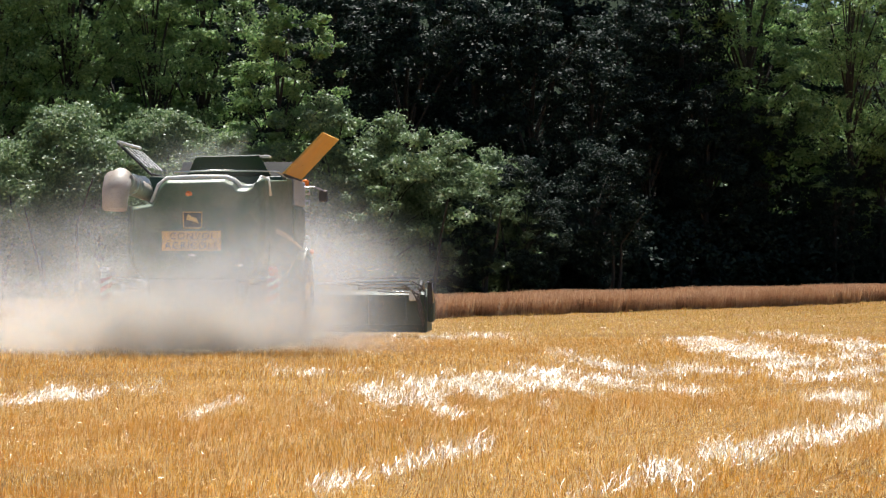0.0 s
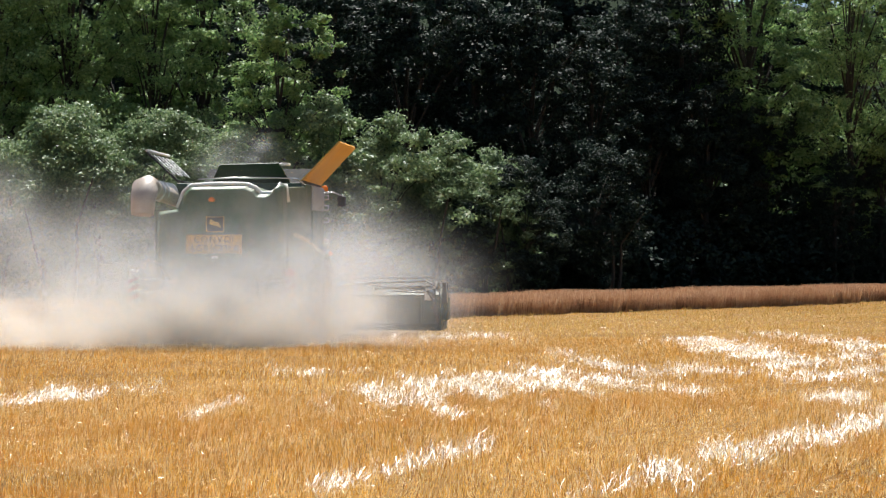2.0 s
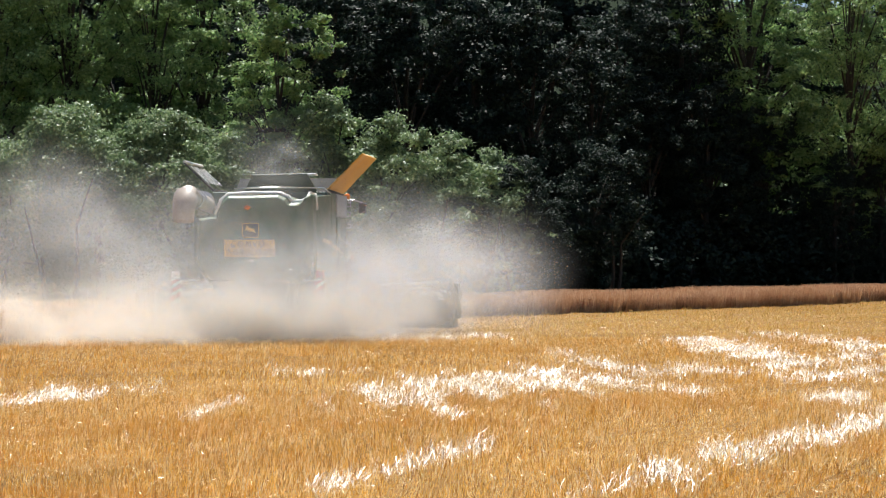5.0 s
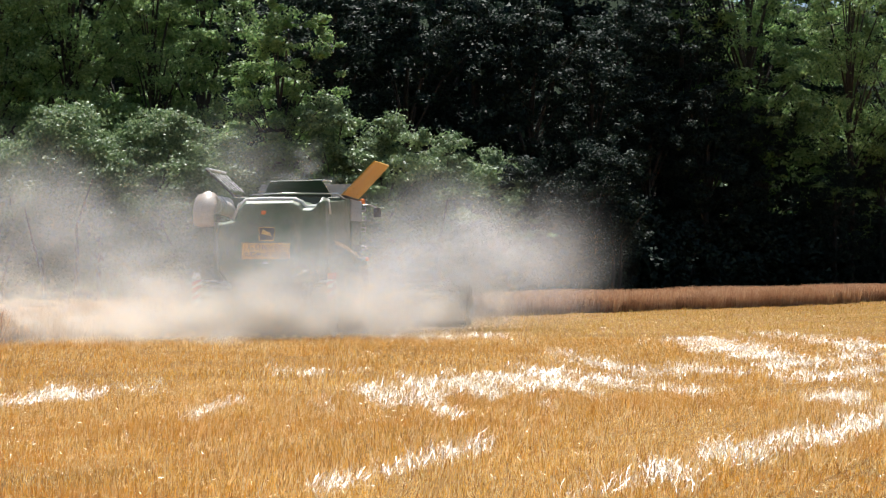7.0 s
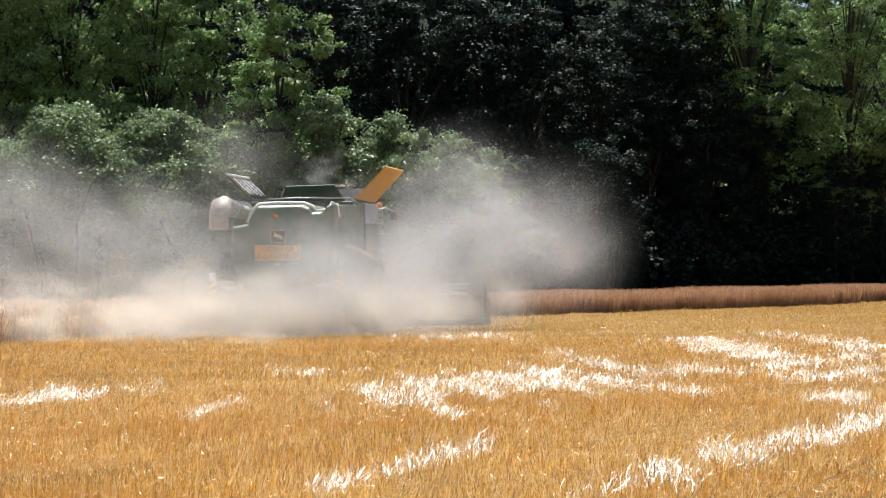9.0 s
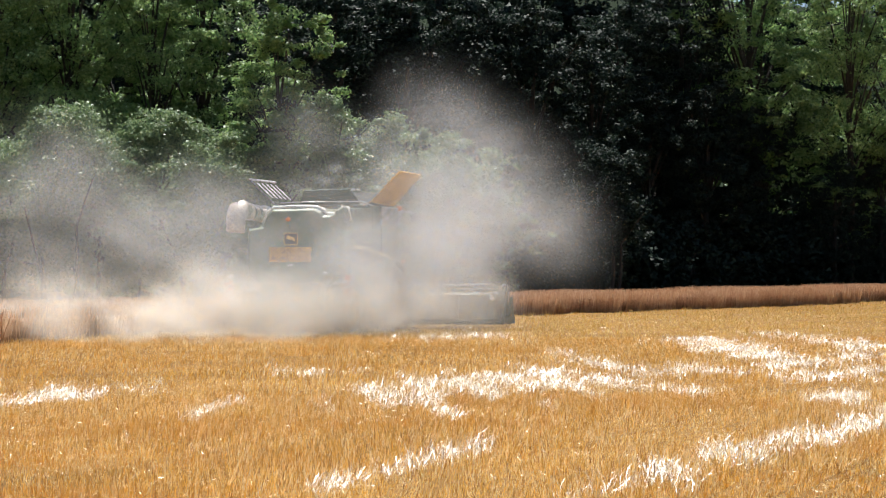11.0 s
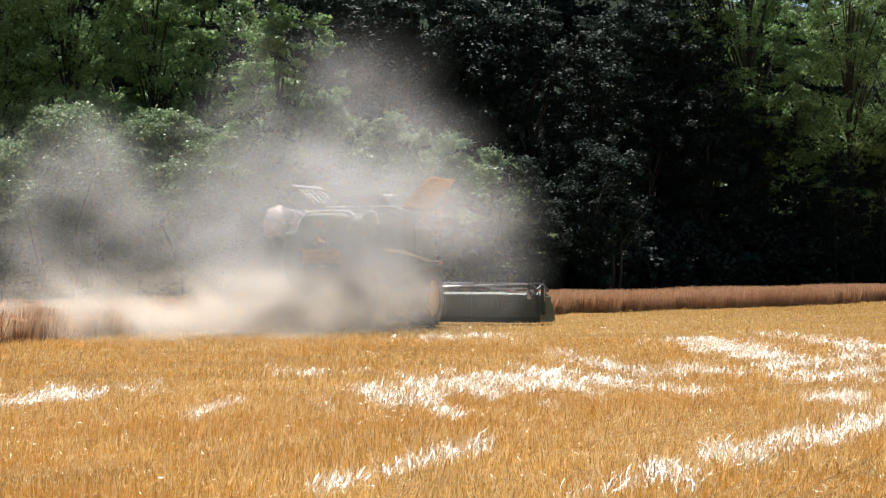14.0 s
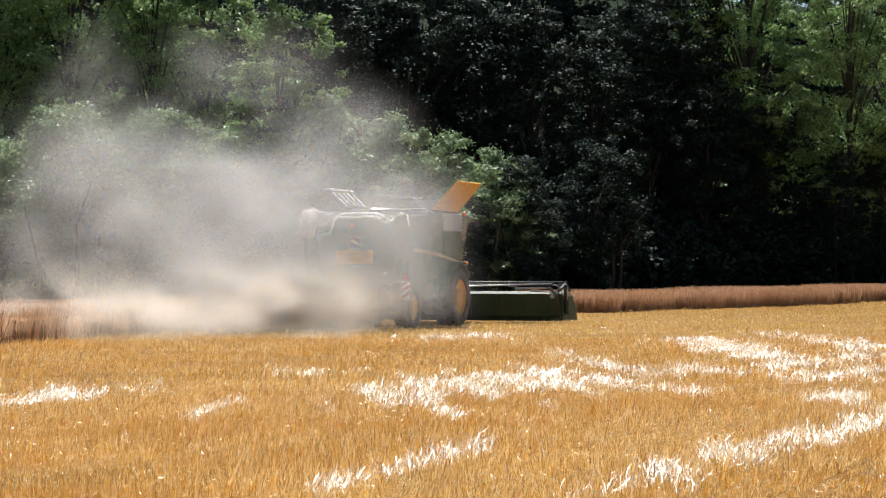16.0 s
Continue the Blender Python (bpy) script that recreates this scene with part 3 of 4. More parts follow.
left_flap = part("tank_flap", bm_slab([(-2.12, 2.46, 4.33), (-2.12, 2.56, 4.33), (-1.36, 2.56, 3.62), (-1.36, 2.46, 3.62)], 0.04), BLACK, combine, "slatted raised tank flap, its glint painted as white slats")
# white paint on the slats imitates light caught by the flap's ribs
for k in range(5):
    y = 2.8 + 0.38 * k
    part("slat", bm_slab([(-2.04, y, 4.26), (-2.04, y + 0.1, 4.26), (-1.56, y + 0.1, 3.82), (-1.56, y, 3.82)], 0.012), WHITE, left_flap, "slat painted white for the light on the flap")
part("flap_edge", bm_tube([(-2.12, 2.46, 4.34), (-2.12, 4.6, 4.34)], 0.035, 6), WHITE, left_flap)
part("flap_edge", bm_tube([(-1.38, 2.5, 3.64), (-1.38, 4.6, 3.64)], 0.025, 6), BLACK, left_flap)
part("handrail", bm_tube([(-0.5, 0.5, 3.58), (0.3, 0.55, 3.62), (1.2, 0.9, 3.62), (1.42, 2.0, 3.66), (1.5, 2.6, 3.55), (1.52, 2.7, 3.38)], 0.018, 6), STEEL, combine, "thin bright handrail round the engine deck")

# unloading auger along the left side
auger = part("unloading_auger", bm_tube([(-1.55, 0.35, 3.38), (-1.5, 1.6, 3.3), (-1.42, 3.4, 3.2)], [0.2, 0.19, 0.19], 16), PALE, combine, "pale folded unloading auger")
part("spout", bm_tube([(-1.55, 0.75, 3.38), (-1.56, 0.35, 3.42), (-1.57, 0.1, 3.36), (-1.58, -0.05, 3.15), (-1.58, -0.1, 2.8)], [0.20, 0.25, 0.29, 0.27, 0.25], 18), PALE, auger, "rounded pale spout boot")
for y in (0.85, 1.25, 2.0):
    part("collar", bm_tube([(-1.54, y, 3.36), (-1.54, y + 0.09, 3.355)], 0.235, 16), STEEL, auger)

# sign, badge, lamps
sign = part("sign_board", bm_box(-0.62, 0.58, -0.10, -0.06, 1.97, 2.37, 0.008), SIGN, combine, "orange-yellow convoy sign with dark lettering")


def lettering(text, x, z, size):
    cu = bpy.data.curves.new("lettering", "FONT")
    cu.body, cu.size, cu.align_x, cu.extrude = text, size, "CENTER", 0.002
    cu.space_character = 1.25
    tmp = new("lettering", cu)
    me = bpy.data.meshes.new_from_object(tmp)
    bpy.data.objects.remove(tmp)
    me.materials.append(INK)
    ob = new("lettering", me)
    ob.parent = sign
    ob.matrix_basis = pose(x, -0.106, z, 90, 0, 0)
    return ob


lettering("CONVOI", -0.02, 2.205, 0.19)
lettering("AGRICOLE", -0.02, 2.015, 0.19)
badge = part("badge", bm_loft([[(-0.17, -0.075, 2.42), (0.17, -0.075, 2.42), (0.2, -0.075, 2.5), (0.2, -0.075, 2.76), (-0.2, -0.075, 2.76), (-0.2, -0.075, 2.5)], [(-0.17, -0.05, 2.42), (0.17, -0.05, 2.42), (0.2, -0.05, 2.5), (0.2, -0.05, 2.76), (-0.2, -0.05, 2.76), (-0.2, -0.05, 2.5)]], 0.01), INK, combine, "dark shield badge")
part("badge_border", bm_tube([(-0.17, -0.08, 2.43), (0.17, -0.08, 2.43), (0.19, -0.08, 2.5), (0.19, -0.08, 2.75), (-0.19, -0.08, 2.75), (-0.19, -0.08, 2.5), (-0.17, -0.08, 2.43)], 0.012, 5), YELLOW, badge)
part("badge_figure", bm_loft([[(-0.13, -0.085, 2.60), (0.02, -0.085, 2.56), (0.13, -0.085, 2.52), (0.08, -0.085, 2.63), (-0.03, -0.085, 2.66), (-0.09, -0.085, 2.71)], [(-0.13, -0.075, 2.60), (0.02, -0.075, 2.56), (0.13, -0.075, 2.52), (0.08, -0.075, 2.63), (-0.03, -0.075, 2.66), (-0.09, -0.075, 2.71)]]), YELLOW, badge, "plain yellow figure")


def bm_ball(c, r, sx=1, sy=1, sz=1):
    bm = bmesh.new()
    bmesh.ops.create_uvsphere(bm, u_segments=14, v_segments=8, radius=r, matrix=Matrix.Translation(c) @ Matrix.Diagonal((sx, sy, sz, 1)))
    for f in bm.faces:
        f.smooth = True
    return bm


part("tail_lamp", bm_ball((-0.08, -0.04, 3.12), 0.075, 1.1, 0.6, 0.8), ORANGE, combine, "orange-red lamp on the hood")
part("tail_lamp", bm_ball((-1.18, 0.06, 2.42), 0.09, 1, 0.5, 1), RED, combine, "dark red round lamp")
part("licence_lamp", bm_box(-0.09, 0.06, -0.09, -0.04, 1.86, 1.91, 0.01), STEEL, combine)
part("latch", bm_box(0.9, 1.04, -0.09, -0.04, 1.66, 1.70, 0.01), STEEL, combine)

# warning boards on arms
for sx in (-1.78, 1.62):
    board = part("warning_board", bm_box(sx - 0.12, sx + 0.12, -0.02, 0.01, 0.88, 1.46, 0.008), WHITE, combine, "red and white striped warning board")
    for k in range(3):
        z = 0.92 + 0.19 * k
        part("stripe", bm_slab([(sx - 0.12, -0.024, z), (sx + 0.12, -0.024, z + 0.14), (sx + 0.12, -0.024, z + 0.24 if k < 2 else 1.46), (sx - 0.12, -0.024, z + 0.10)], 0.004), RED, board)
    part("board_lamp", bm_box(sx - 0.1, sx + 0.1, -0.05, 0.02, 1.47, 1.64, 0.02), RED if sx > 0 else WHITE, board)
    part("board_arm", bm_tube([(sx, 0.0, 1.42), (sx * 0.72, 0.1, 1.42), (sx * 0.55, 0.4, 1.3)], 0.03, 6), STEEL, board)
part("platform", bm_loft([[(-1.5, 0.0, 1.15), (-0.9, 0.0, 1.25), (-1.0, 0.0, 1.62), (-1.15, 0.0, 1.35), (-1.5, 0.0, 1.3)], [(-1.5, 0.3, 1.15), (-0.9, 0.3, 1.25), (-1.0, 0.3, 1.62), (-1.15, 0.3, 1.35), (-1.5, 0.3, 1.3)]], 0.01), GREY, combine, "pale grey deflector plate")
part("straw_chopper", bm_loft([[(-0.85, -0.15, 0.85), (0.85, -0.15, 0.85), (0.9, -0.05, 1.4), (-0.9, -0.05, 1.4)], [(-0.85, 1.0, 0.75), (0.85, 1.0, 0.75), (0.9, 1.0, 1.5), (-0.9, 1.0, 1.5)]], 0.03), BLACK, combine, "dark straw chopper under the hood")
part("rear_axle", bm_tube([(-1.2, 1.0, 0.68), (1.2, 1.0, 0.68)], 0.12, 10), BLACK, combine)

# cab, beacon, mirrors
cab = part("cab", bm_loft([[(-1.0, 4.95, 1.9), (1.0, 4.95, 1.9), (1.0, 6.4, 1.9), (-1.0, 6.4, 1.9)], [(-1.1, 4.95, 3.35), (1.1, 4.95, 3.35), (1.1, 6.75, 3.35), (-1.1, 6.75, 3.35)]], 0.06), GLASS, combine, "dark glazed driver's cab")
part("cab_roof", bm_box(-1.2, 1.2, 4.95, 6.9, 3.35, 3.62, 0.08), GREEN, cab)
for sx in (-1, 1):
    part("mirror_arm", bm_tube([(sx * 1.1, 5.1, 3.42), (sx * 1.75, 5.2, 3.48), (sx * 1.95, 5.25, 3.4)], 0.018, 6), STEEL, cab)
    part("mirror", bm_box(sx * 1.95 - 0.1, sx * 1.95 + 0.1, 5.22, 5.3, 3.14, 3.4, 0.03), BLACK, cab)
part("beacon", bm_tube([(1.58, 5.0, 3.5), (1.58, 5.0, 3.6), (1.58, 5.0, 3.64)], [0.08, 0.08, 0.03], 12), ORANGE, cab, "orange flashing beacon")
part("cab_ladder", bm_box(1.4, 1.5, 4.95, 5.3, 0.9, 2.0), BLACK, combine)
# arched mudguard over the front wheel, lamps and steps up the cab's corner
arch = [(4.3 + 1.08 * math.cos(a), 0.92 + 1.08 * math.sin(a)) for a in np.linspace(radians(168), radians(35), 12)]
for sx in (1.06, -1.74):
    ring_a = [(sx, y, z) for y, z in arch] + [(sx, y, z + 0.04) for y, z in arch[::-1]]
    part("fender", bm_loft([ring_a, [(x + 0.68, y, z) for x, y, z in ring_a]]), GREEN, combine, "arched green mudguard")
for k, z in enumerate((1.95, 2.25, 2.75, 3.05, 3.3)):
    step = part("grab_handle", bm_tube([(1.56, 4.9, z), (1.68, 4.94, z), (1.68, 4.94, z + 0.1), (1.56, 4.9, z + 0.1)], 0.018, 6), STEEL, combine, "small bright grab handle")
part("side_lamp", bm_ball((1.72, 4.95, 2.0), 0.055), ORANGE, combine, "small orange side lamp")
part("wheel_well", bm_loft([[(1.46, 0.7, 1.3), (1.46, 2.9, 1.3), (1.46, 2.9, 0.95), (1.46, 1.8, 0.85)], [(1.52, 0.7, 1.3), (1.52, 2.9, 1.3), (1.52, 2.9, 0.95), (1.52, 1.8, 0.85)]]), GREEN, combine, "green lower side skirt")
part("bonnet_lamp", bm_ball((1.5, 4.6, 1.75), 0.09, 0.5, 1, 1), STEEL, combine, "round work lamp with a bright rim")


def wheel(name, radius, width, x, y, lugs):
    bm = bmesh.new()
    prof = [(0.62, -0.5), (0.9, -0.5), (0.97, -0.38), (0.97, 0.38), (0.9, 0.5), (0.62, 0.5)]
    seg = 40
    rings = [[bm.verts.new((w * width, radius * r * math.cos(2 * math.pi * s / seg), radius * r * math.sin(2 * math.pi * s / seg))) for r, w in prof] for s in range(seg)]
    for s in range(seg):
        a, b = rings[s], rings[(s + 1) % seg]
        for k in range(len(prof) - 1):
            bm.faces.new((a[k], a[k + 1], b[k + 1], b[k])).smooth = True
        bm.faces.new((a[0], b[0], b[-1], a[-1]))
    bmesh.ops.recalc_face_normals(bm, faces=bm.faces[:])
    w = part(name, bm, RUBBER, combine, "dusty lugged tractor tyre")
    w.matrix_basis = pose(x, y, radius)
    lug = bm_box(-width * 0.275, width * 0.275, -0.03, 0.03, -radius * 0.03, radius * 0.03, 0)
    shared = bpy.data.meshes.new("lug")
    lug.to_mesh(shared)
    lug.free()
    shared.materials.append(RUBBER)
    for s in range(lugs):
        for sg_ in (-1, 1):
            ob = new("lug", shared)
            ob.parent = w
            ob.matrix_basis = Matrix.Rotation(2 * math.pi * (s + 0.25 * sg_) / lugs, 4, "X") @ Matrix.Translation((sg_ * width * 0.24, 0, radius * 0.975)) @ Matrix.Rotation(sg_ * 0.7, 4, "Z")
    rim = bmesh.new()
    for r0, r1, w0, w1 in ((0.63, 0.60, 0.48, 0.30), (0.60, 0.30, 0.30, 0.2), (0.30, 0.24, 0.2, 0.42), (0.24, 0.0, 0.42, 0.42)):
        s_ = 1 if x > 0 else -1
        A = [rim.verts.new((s_ * w0 * width, radius * r0 * math.cos(2 * math.pi * k / 32), radius * r0 * math.sin(2 * math.pi * k / 32))) for k in range(32)]
        if r1 > 0:
            B = [rim.verts.new((s_ * w1 * width, radius * r1 * math.cos(2 * math.pi * k / 32), radius * r1 * math.sin(2 * math.pi * k / 32))) for k in range(32)]
            for k in range(32):
                rim.faces.new((A[k], A[(k + 1) % 32], B[(k + 1) % 32], B[k]))
        else:
            rim.faces.new(A)
    bmesh.ops.remove_doubles(rim, verts=rim.verts[:], dist=0.002)
    bmesh.ops.recalc_face_normals(rim, faces=rim.faces[:])
    part("rim", rim, YELLOW, w, "yellow wheel rim")
    for k in range(8):
        a = 2 * math.pi * k / 8
        c = (s_ * 0.21 * width, radius * 0.42 * math.cos(a), radius * 0.42 * math.sin(a))
        part("bolt", bm_tube([c, (c[0] + s_ * 0.03, c[1], c[2])], 0.025, 6), STEEL, w)
    return w


WHEELS = [(wheel("front_wheel", 0.92, 0.68, 1.42, 4.3, 20), 0.92), (wheel("front_wheel", 0.92, 0.68, -1.42, 4.3, 20), 0.92), (wheel("rear_wheel", 0.66, 0.48, 1.25, 1.0, 18), 0.66), (wheel("rear_wheel", 0.66, 0.48, -1.25, 1.0, 18), 0.66)]
part("feeder_house", bm_loft([[(-0.7, 5.6, 0.9), (0.7, 5.6, 0.9), (0.7, 5.6, 1.8), (-0.7, 5.6, 1.8)], [(-0.7, 7.6, 0.25), (0.7, 7.6, 0.25), (0.7, 7.6, 0.95), (-0.7, 7.6, 0.95)]], 0.03), GREEN, combine)

# header with reel
header = part("header_trough", bm_loft([[(-4.0, 7.5, 0.28), (-4.0, 7.45, 1.0), (-4.0, 7.55, 1.08), (-4.0, 7.65, 1.0), (-4.0, 7.7, 0.35), (-4.0, 8.9, 0.14), (-4.0, 8.9, 0.1), (-4.0, 7.7, 0.1)], [(4.1, 7.5, 0.28), (4.1, 7.45, 1.0), (4.1, 7.55, 1.08), (4.1, 7.65, 1.0), (4.1, 7.7, 0.35), (4.1, 8.9, 0.14), (4.1, 8.9, 0.1), (4.1, 7.7, 0.1)]]), DARK_GREEN, combine, "wide dark green cutting header")
for x in (-4.06, 4.1):
    end = part("header_end", bm_loft([[(x, 7.4, 0.12), (x, 7.4, 0.95), (x, 7.6, 1.15), (x, 8.2, 1.0), (x, 8.8, 0.6), (x, 9.0, 0.12)], [(x + 0.05, 7.4, 0.12), (x + 0.05, 7.4, 0.95), (x + 0.05, 7.6, 1.15), (x + 0.05, 8.2, 1.0), (x + 0.05, 8.8, 0.6), (x + 0.05, 9.0, 0.12)]], 0.01), DARK_GREEN, combine, "dark green crop divider at the header's end")
    sgn = 1 if x > 0 else -1
    part("marker_board", bm_box(x + sgn * 0.02 - 0.01 + (0.05 if sgn > 0 else 0), x + sgn * 0.16 + (0.05 if sgn > 0 else 0), 7.45, 7.5, 0.78, 1.3, 0.01) if sgn > 0 else bm_box(x - 0.16, x - 0.01, 7.45, 7.5, 0.78, 1.3, 0.01), BLACK, end)
    part("board_edge", bm_tube([(x + sgn * 0.05, 7.44, 1.31), (x + sgn * 0.17, 7.44, 1.3), (x + sgn * 0.2, 7.44, 0.8)], 0.014, 5), STEEL, end)
    part("reel_arm", bm_tube([(x - sgn * 0.15, 7.5, 1.1), (x - sgn * 0.15, 8.3, 1.3), (x - sgn * 0.15, 8.8, 1.1)], 0.05, 8), BLACK, header)
    part("hose", bm_tube([(x - sgn * 0.3, 7.45, 1.32), (x - sgn * 0.1, 7.42, 1.22), (x, 7.42, 1.05), (x + sgn * 0.02, 7.42, 0.6), (x - sgn * 0.06, 7.42, 0.25)], 0.022, 6), BLACK, end)
# hydraulics bunched at the header's outer end
for k in range(4):
    part("hydraulic_hose", bm_tube([(3.35 + 0.12 * k, 7.42, 1.14), (3.62 + 0.1 * k, 7.36, 1.22 - 0.05 * k), (3.95, 7.34, 1.0 - 0.12 * k), (4.05, 7.38, 0.62 - 0.1 * k)], 0.02, 6), BLACK, header)
part("valve_block", bm_box(3.72, 3.95, 7.34, 7.46, 0.86, 1.12, 0.02), STEEL, header, "small steel valve block")
part("drive_cover", bm_box(4.16, 4.3, 7.5, 8.1, 0.35, 0.95, 0.05), DARK_GREEN, header, "dark drive cover at the header's end")
part("tilt_cylinder", bm_tube([(2.5, 7.4, 1.16), (3.0, 7.38, 1.18), (3.75, 7.38, 1.2)], [0.035, 0.035, 0.02], 8), STEEL, header, "thin bright cylinder")
part("top_beam", bm_tube([(-3.9, 7.42, 1.30), (0.0, 7.42, 1.22), (3.75, 7.42, 1.34)], 0.026, 8), STEEL, header, "thin bright tube above the header")
part("brace", bm_tube([(2.2, 7.4, 1.27), (3.3, 7.4, 1.12)], 0.02, 6), STEEL, header)
part("brace", bm_tube([(3.0, 7.4, 1.08), (4.0, 7.4, 1.05)], 0.018, 6), STEEL, header)
part("brace", bm_tube([(-2.2, 7.4, 1.27), (-3.3, 7.4, 1.12)], 0.02, 6), STEEL, header)
for k in range(9):
    x = -3.6 + k * 0.9
    part("rib", bm_box(x, x + 0.05, 7.41, 7.47, 0.3, 0.98, 0.01), DARK_GREEN, header)
reel = part("reel", bm_tube([(-3.85, 0, 0), (3.85, 0, 0)], 0.07, 8), BLACK, combine, "dark tined reel")
reel.matrix_basis = pose(0, 8.6, 1.0)
for k in range(5):
    a = 2 * math.pi * k / 5
    c, s_ = 0.42 * math.cos(a), 0.42 * math.sin(a)
    part("bat", bm_tube([(-3.85, c, s_), (3.85, c, s_)], 0.025, 6), BLACK, reel)
    bmb = bmesh.new()
    for q in range(40):
        x = -3.8 + q * 0.195
        bmesh.ops.create_cube(bmb, size=1, matrix=Matrix.Translation((x, c, s_ - 0.1)) @ Matrix.Diagonal((0.008, 0.008, 0.2, 1)))
    tagged(part("tines", bmb, BLACK, reel), kind="stuff")


# ---- dust: drifting puffs ----
def puff_mesh(seed, sheets, sigma, flat, radius, material):
    """A puff: soft crumpled veils, mostly lying across the sunlight, that thin out to their rims."""
    r = np.random.default_rng(seed)
    V, F, soft = [], [], []
    steps, seg = (0.17, 0.34, 0.5, 0.67, 0.84, 1.0), 14
    for s in range(sheets):
        c = r.normal(0, sigma, 3) * (1, 1, flat)
        nrm = np.array([0.0, 0.72, 0.7]) + r.normal(0, 0.26, 3)
        nrm /= np.linalg.norm(nrm)
        a = np.cross(nrm, r.normal(0, 1, 3))
        a /= np.linalg.norm(a)
        b = np.cross(nrm, a)
        R, o = radius * r.uniform(0.7, 1.3), len(V)
        V.append(c)
        soft.append(1.0)
        for k in steps:
            for q in range(seg):
                w = 2 * math.pi * q / seg
                V.append(c + (a * math.cos(w) + b * math.sin(w) * 0.8) * R * k + nrm * R * (0.12 * k * k + 0.015 * r.normal()))
                soft.append(max(0.0, (math.exp(-(k / 0.47) ** 2) - 0.011) / 0.989) if k < 1 else 0.0)
        for q in range(seg):
            n_ = (q + 1) % seg
            F.append((o, o + 1 + q, o + 1 + n_))
            for k in range(len(steps) - 1):
                p0, p1 = o + 1 + k * seg, o + 1 + (k + 1) * seg
                F += [(p0 + q, p1 + q, p1 + n_), (p0 + q, p1 + n_, p0 + n_)]
    me = mesh_of("dust_puff", V, F, material, True)
    at = me.attributes.new("soft", "FLOAT", "POINT")
    at.data.foreach_set("value", np.array(soft, np.float32))
    return me


LOW = [puff_mesh(40 + k, 4, 0.55, 0.5, 1.25, DUST_LOW) for k in range(4)]
HIGH = [puff_mesh(60 + k, 3, 0.75, 0.9, 1.9, DUST_HIGH) for k in range(4)]
WISP = [puff_mesh(80 + k, 2, 0.15, 0.9, 0.55, DUST_HIGH) for k in range(4)]
dr = np.random.default_rng(21)
PUFFS = []
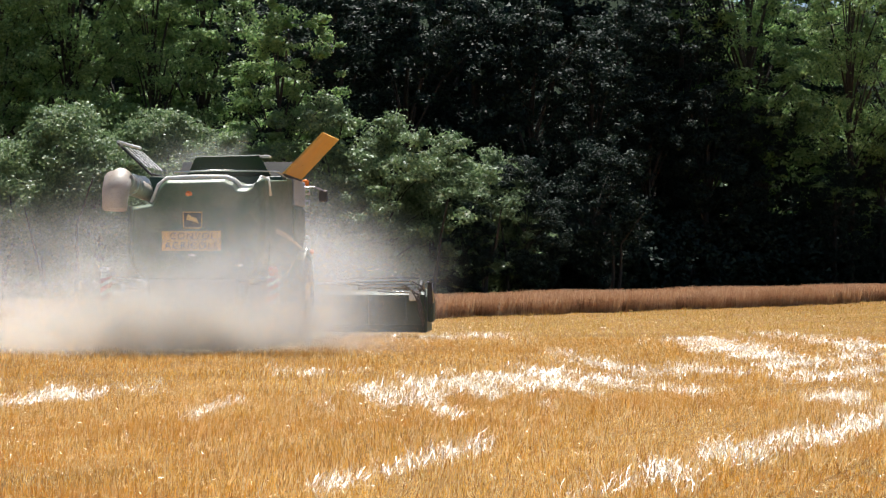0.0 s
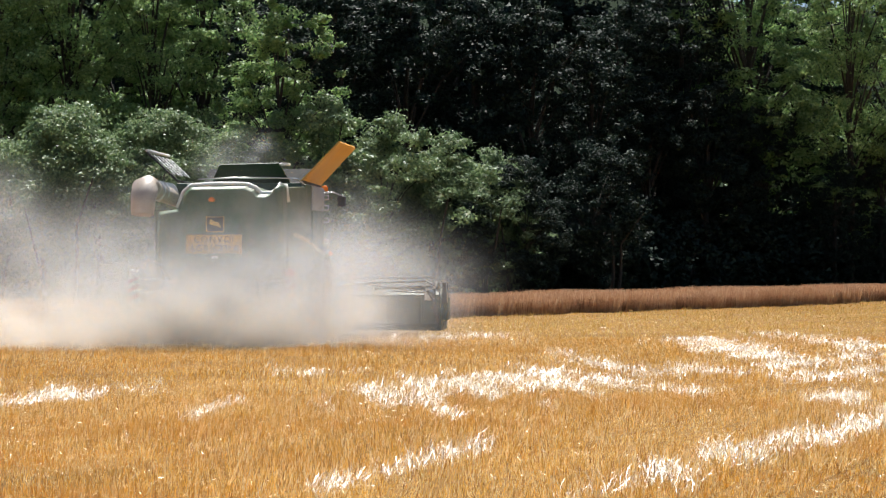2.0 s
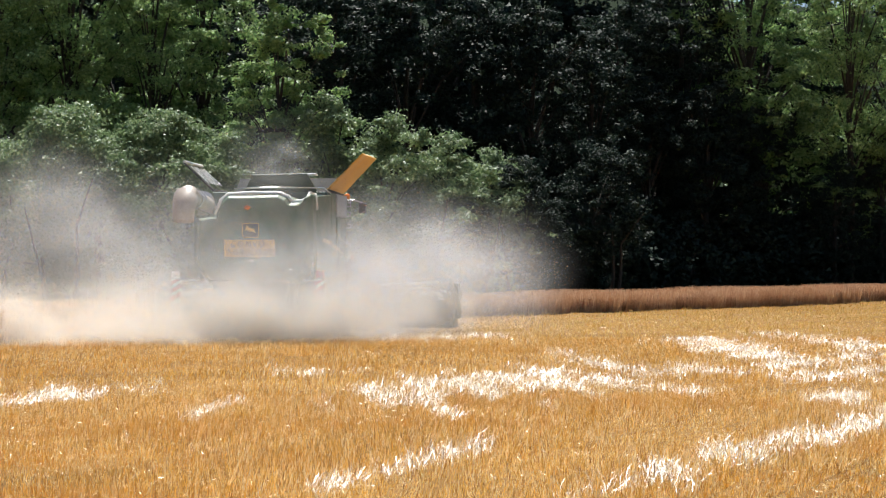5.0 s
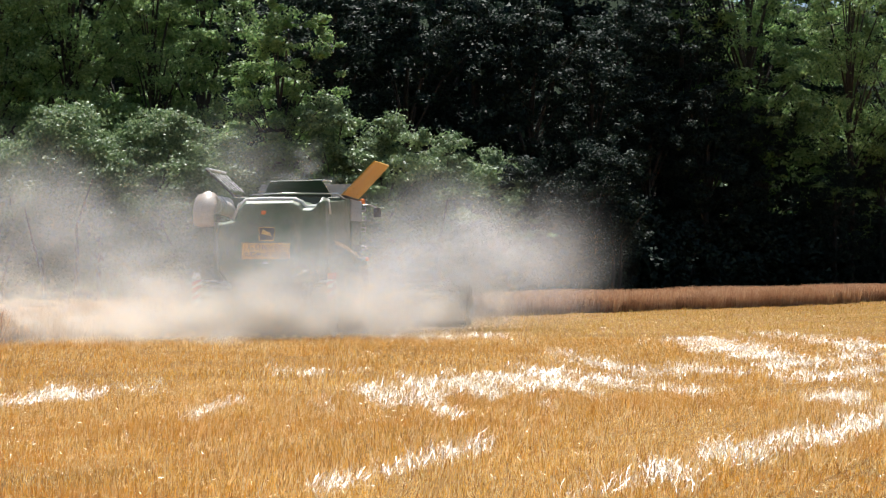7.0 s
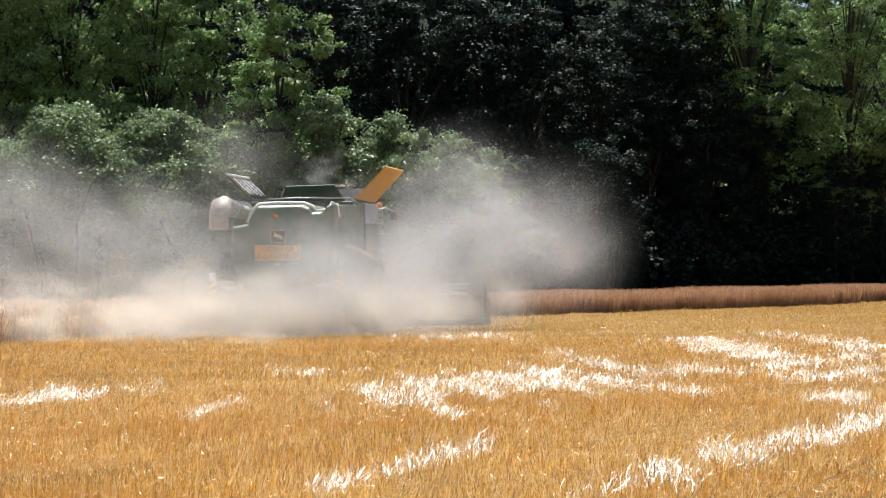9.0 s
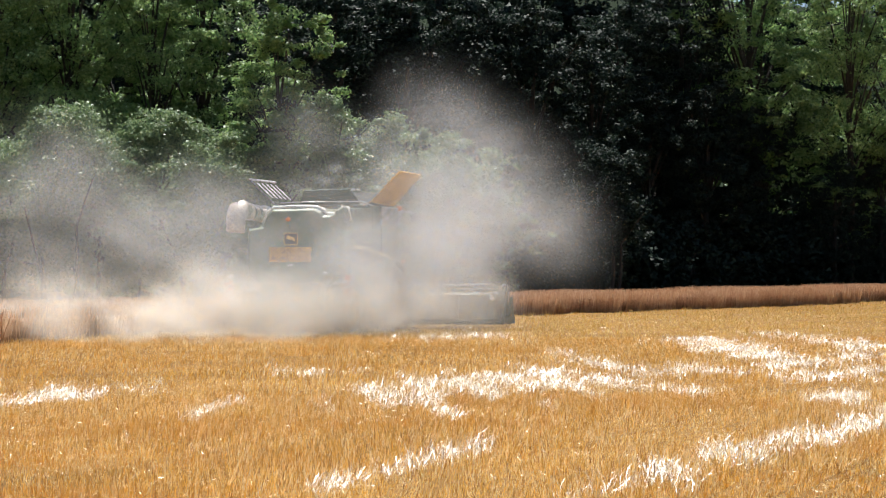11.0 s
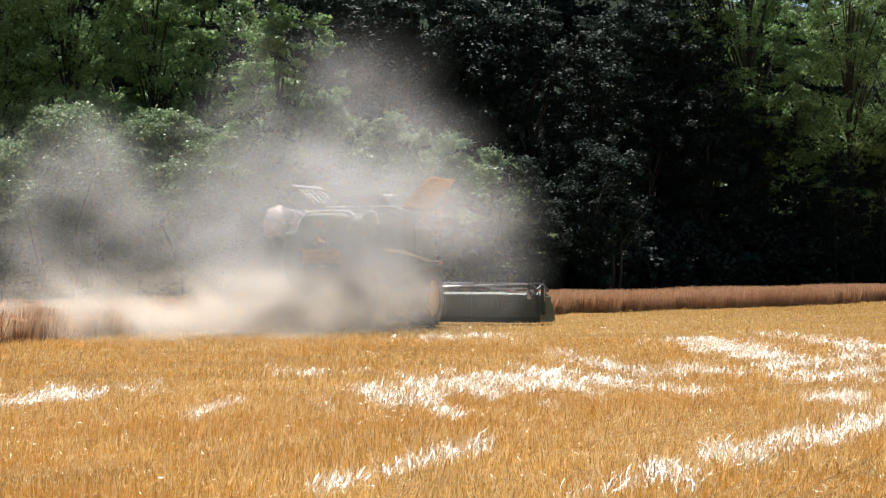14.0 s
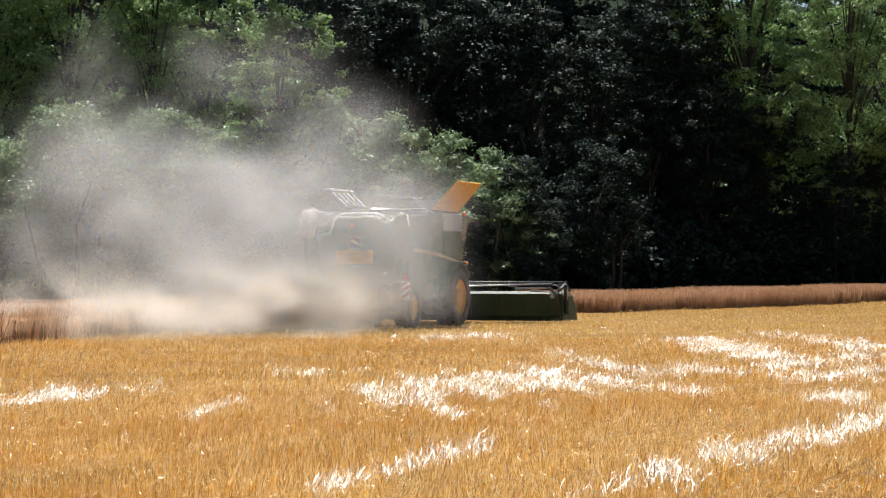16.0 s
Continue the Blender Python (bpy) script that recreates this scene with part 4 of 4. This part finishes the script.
# swarms of puffs: number, meshes, then rows of seconds, centre and spread in metres
SWARMS = [
    # low dust lying behind the machine
    (52, LOW, [(0, -5.4, 36.9, 0.4, 2.2, 0.5, 0.22), (4, -4.7, 41.7, 0.45, 2.7, 0.6, 0.25), (8, -4.6, 46.9, 0.5, 3.0, 0.7, 0.3), (12, -4.2, 50.8, 0.6, 2.6, 0.8, 0.4), (16, -4.6, 54.2, 0.7, 2.0, 0.6, 0.45)]),
    # older dust drifting off to the left
    (20, LOW, [(0, -9.8, 38.5, 0.25, 1.8, 1.0, 0.15), (8, -8.4, 41.8, 0.5, 1.9, 0.8, 0.3), (12, -8.2, 43.5, 0.6, 2.2, 1.0, 0.35), (16, -8.0, 45, 0.6, 2.6, 1.2, 0.4)]),
    # dust beating out under the machine, to its right
    (24, LOW, [(0, -3.9, 44, 0.35, 0.7, 1.0, 0.2), (2, -3.0, 47, 0.45, 0.9, 1.0, 0.25), (4, -1.9, 50, 0.55, 1.1, 1.2, 0.3), (8, -0.9, 54, 0.6, 1.5, 1.2, 0.35), (12, -1.2, 55, 0.6, 1.3, 1.2, 0.4), (14.5, -2.6, 54.4, 0.7, 1.0, 0.6, 0.5), (16, -3.2, 54.6, 0.75, 1.1, 0.5, 0.45)]),
    # cloud rolling out to the right, then lifting and drifting back left
    (28, HIGH, [(0, -3.5, 47.5, 0.9, 0.7, 1.0, 0.7), (2, -2.8, 50.5, 1.0, 0.8, 1.1, 0.7), (4, -1.5, 53, 1.2, 1.0, 1.2, 0.6), (7, 0.6, 55.5, 1.7, 1.1, 1.3, 0.6), (9, 0.9, 57, 2.4, 1.2, 1.5, 0.9), (11.5, -0.2, 57, 3.5, 1.3, 1.6, 1.4), (13, -1.8, 57, 3.5, 1.5, 1.8, 1.4), (14.5, -3.8, 57, 3.9, 2.0, 2.0, 1.7), (16, -6.4, 57, 4.0, 2.6, 2.0, 1.7)]),
    # fresh dust that leaves the ground behind the machine and feeds that cloud
    (26, HIGH, [(0, -10.0, 37.5, 0.4, 2.2, 0.5, 0.2), (2.5, -5.2, 42, 0.6, 2.4, 0.8, 0.2), (4.5, -1.8, 49, 0.9, 1.2, 1.0, 0.4), (7, -0.6, 54.5, 1.4, 1.2, 1.3, 0.6), (9, 0.1, 56, 1.8, 1.2, 1.5, 0.8), (11.5, -0.4, 56, 2.8, 1.2, 1.6, 1.4), (13, -1.6, 56, 3.0, 1.5, 1.8, 1.5), (14.5, -4.6, 56, 3.0, 2.0, 2.0, 1.5), (16, -7.0, 57, 3.0, 2.4, 2.0, 1.4)]),
    # haze hanging to the left
    (28, HIGH, [(0, -12.0, 46, 1.0, 2.4, 1.5, 0.9), (4, -8.6, 46.5, 1.9, 2.0, 1.5, 0.7), (7, -9.2, 47, 2.0, 1.9, 1.5, 0.7), (9, -9.6, 48, 2.1, 2.0, 1.6, 0.7), (12, -8.3, 50, 2.5, 2.4, 2.0, 1.0), (16, -8.6, 52, 2.6, 2.6, 2.0, 1.2)]),
    # later breath of the chopper, rising round the body
    (30, HIGH, [(0, -4.7, 37.2, 0.6, 1.5, 0.4, 0.3), (4, -4.2, 42, 0.7, 1.6, 0.5, 0.3), (8, -3.8, 47, 0.8, 1.6, 0.6, 0.3), (10, -3.0, 49.2, 1.3, 1.4, 0.8, 0.6), (12.5, -1.8, 52, 2.2, 1.5, 0.8, 1.0), (14.5, -2.8, 54, 2.4, 1.6, 0.8, 1.1), (16, -4.2, 55.5, 2.4, 1.7, 0.8, 1.1)]),
    # thin veil trailing just behind the tail
    (9, HIGH, [(0, -4.7, 37.4, 1.4, 1.2, 0.4, 0.5), (4, -4.3, 42.4, 1.3, 1.4, 0.4, 0.5), (8, -4.1, 47.5, 1.2, 1.5, 0.4, 0.5), (12, -3.6, 52.0, 2.1, 1.6, 0.5, 0.9), (16, -3.0, 56.5, 2.1, 1.4, 0.5, 0.9)]),
    # chaff breath over the grain tank
    (7, WISP, [(0, -4.9, 42.6, 4.05, 0.4, 0.3, 0.1), (3.5, -4.25, 47.4, 4.45, 0.35, 0.3, 0.28), (8, -3.3, 52.8, 4.35, 0.3, 0.3, 0.25), (12, -3.0, 57, 4.5, 0.4, 0.3, 0.2), (16, -1.6, 61.6, 4.4, 0.4, 0.3, 0.2)]),
]
for count, meshes, rows in SWARMS:
    R = np.array(rows, float)
    for k in range(count):
        ob = tagged(new("dust_puff", meshes[k % 4]), "drifting puff of pale harvest dust round the machine", "dust", "dust cloud", "stuff")
        u = np.clip(dr.normal(0, 1, 3), -2.2, 2.2)
        ph, sw = dr.random() * 6.28, dr.uniform(0.6, 1.0)
        path = []
        for t in range(0, 17):
            c = np.array([np.interp(t, R[:, 0], R[:, q]) for q in range(1, 7)])
            p = c[:3] + u * c[3:] + np.array([0.25 * math.sin(0.5 * t + ph), 0.2 * math.cos(0.43 * t + ph), 0.12 * math.sin(0.6 * t + 2 * ph)])
            p[2] = max(p[2], 0.22) + float(height(p[0], p[1]))
            path.append((float(t), pose(*p, 7 * math.sin(0.4 * t + 2 * ph), 16 * math.sin(0.3 * t * sw + 3 * ph), 12 * math.sin(0.35 * t + ph))))
        PUFFS.append((ob, path))


# ---- what moves ----
# seconds, place of the machine's tail, heading to the right in degrees
DRIVE = [(0, -5.03, 39.81, 3.96), (0.5, -5.0, 40.56, 4.6), (1, -4.97, 41.23, 5.09), (1.5, -4.91, 41.82, 5.33), (2, -4.87, 42.37, 5.44),
         (2.5, -4.8, 42.91, 5.31), (3, -4.76, 43.44, 5.2), (3.5, -4.67, 44.05, 4.85), (4, -4.59, 44.73, 4.65), (6.5, -4.37, 48.15, 6.1),
         (7, -4.34, 48.8, 6.67), (7.5, -4.32, 49.42, 7.44), (8, -4.3, 49.99, 8.36), (8.5, -4.27, 50.57, 9.27), (9, -4.25, 51.14, 10.3),
         (11.5, -4.01, 53.97, 15.86), (12, -3.92, 54.53, 16.76), (12.5, -3.83, 55.11, 17.72), (13, -3.73, 55.71, 18.98), (13.5, -3.59, 56.33, 19.88),
         (14, -3.45, 56.91, 20.81), (14.5, -3.32, 57.45, 21.62), (15, -3.14, 58.01, 22.1), (15.5, -2.9, 58.59, 21.89), (16, -2.61, 59.21, 21.05)]


def motions():
    rows, spin, last, gone = [], [], None, 0.0
    for t, x, y, h in DRIVE:
        a = radians(h)
        xf, yf = x + 4.3 * math.sin(a), y + 4.3 * math.cos(a)
        z = (float(height(xf, yf)) + float(height(x + math.sin(a), y + math.cos(a)))) / 2
        rows.append((t, pose(x, y, z, 0, 0, -h)))
        if last:
            gone += math.hypot(xf - last[0], yf - last[1])
        last = (xf, yf)
        spin.append((t, gone))
    walk(combine, rows)
    ts, ds = [s[0] for s in spin], [s[1] for s in spin]
    for w, radius in WHEELS:
        p = w.matrix_basis.translation.copy()
        walk(w, [(0.5 * k, pose(*p, -math.degrees(np.interp(0.5 * k, ts, ds) / radius), 0, 0)) for k in range(33)])
    p = reel.matrix_basis.translation.copy()
    walk(reel, [(0.4 * k, pose(*p, -56.0 * k, 0, 0)) for k in range(41)])
    for ob, path in PUFFS:
        walk(ob, path)


motions()
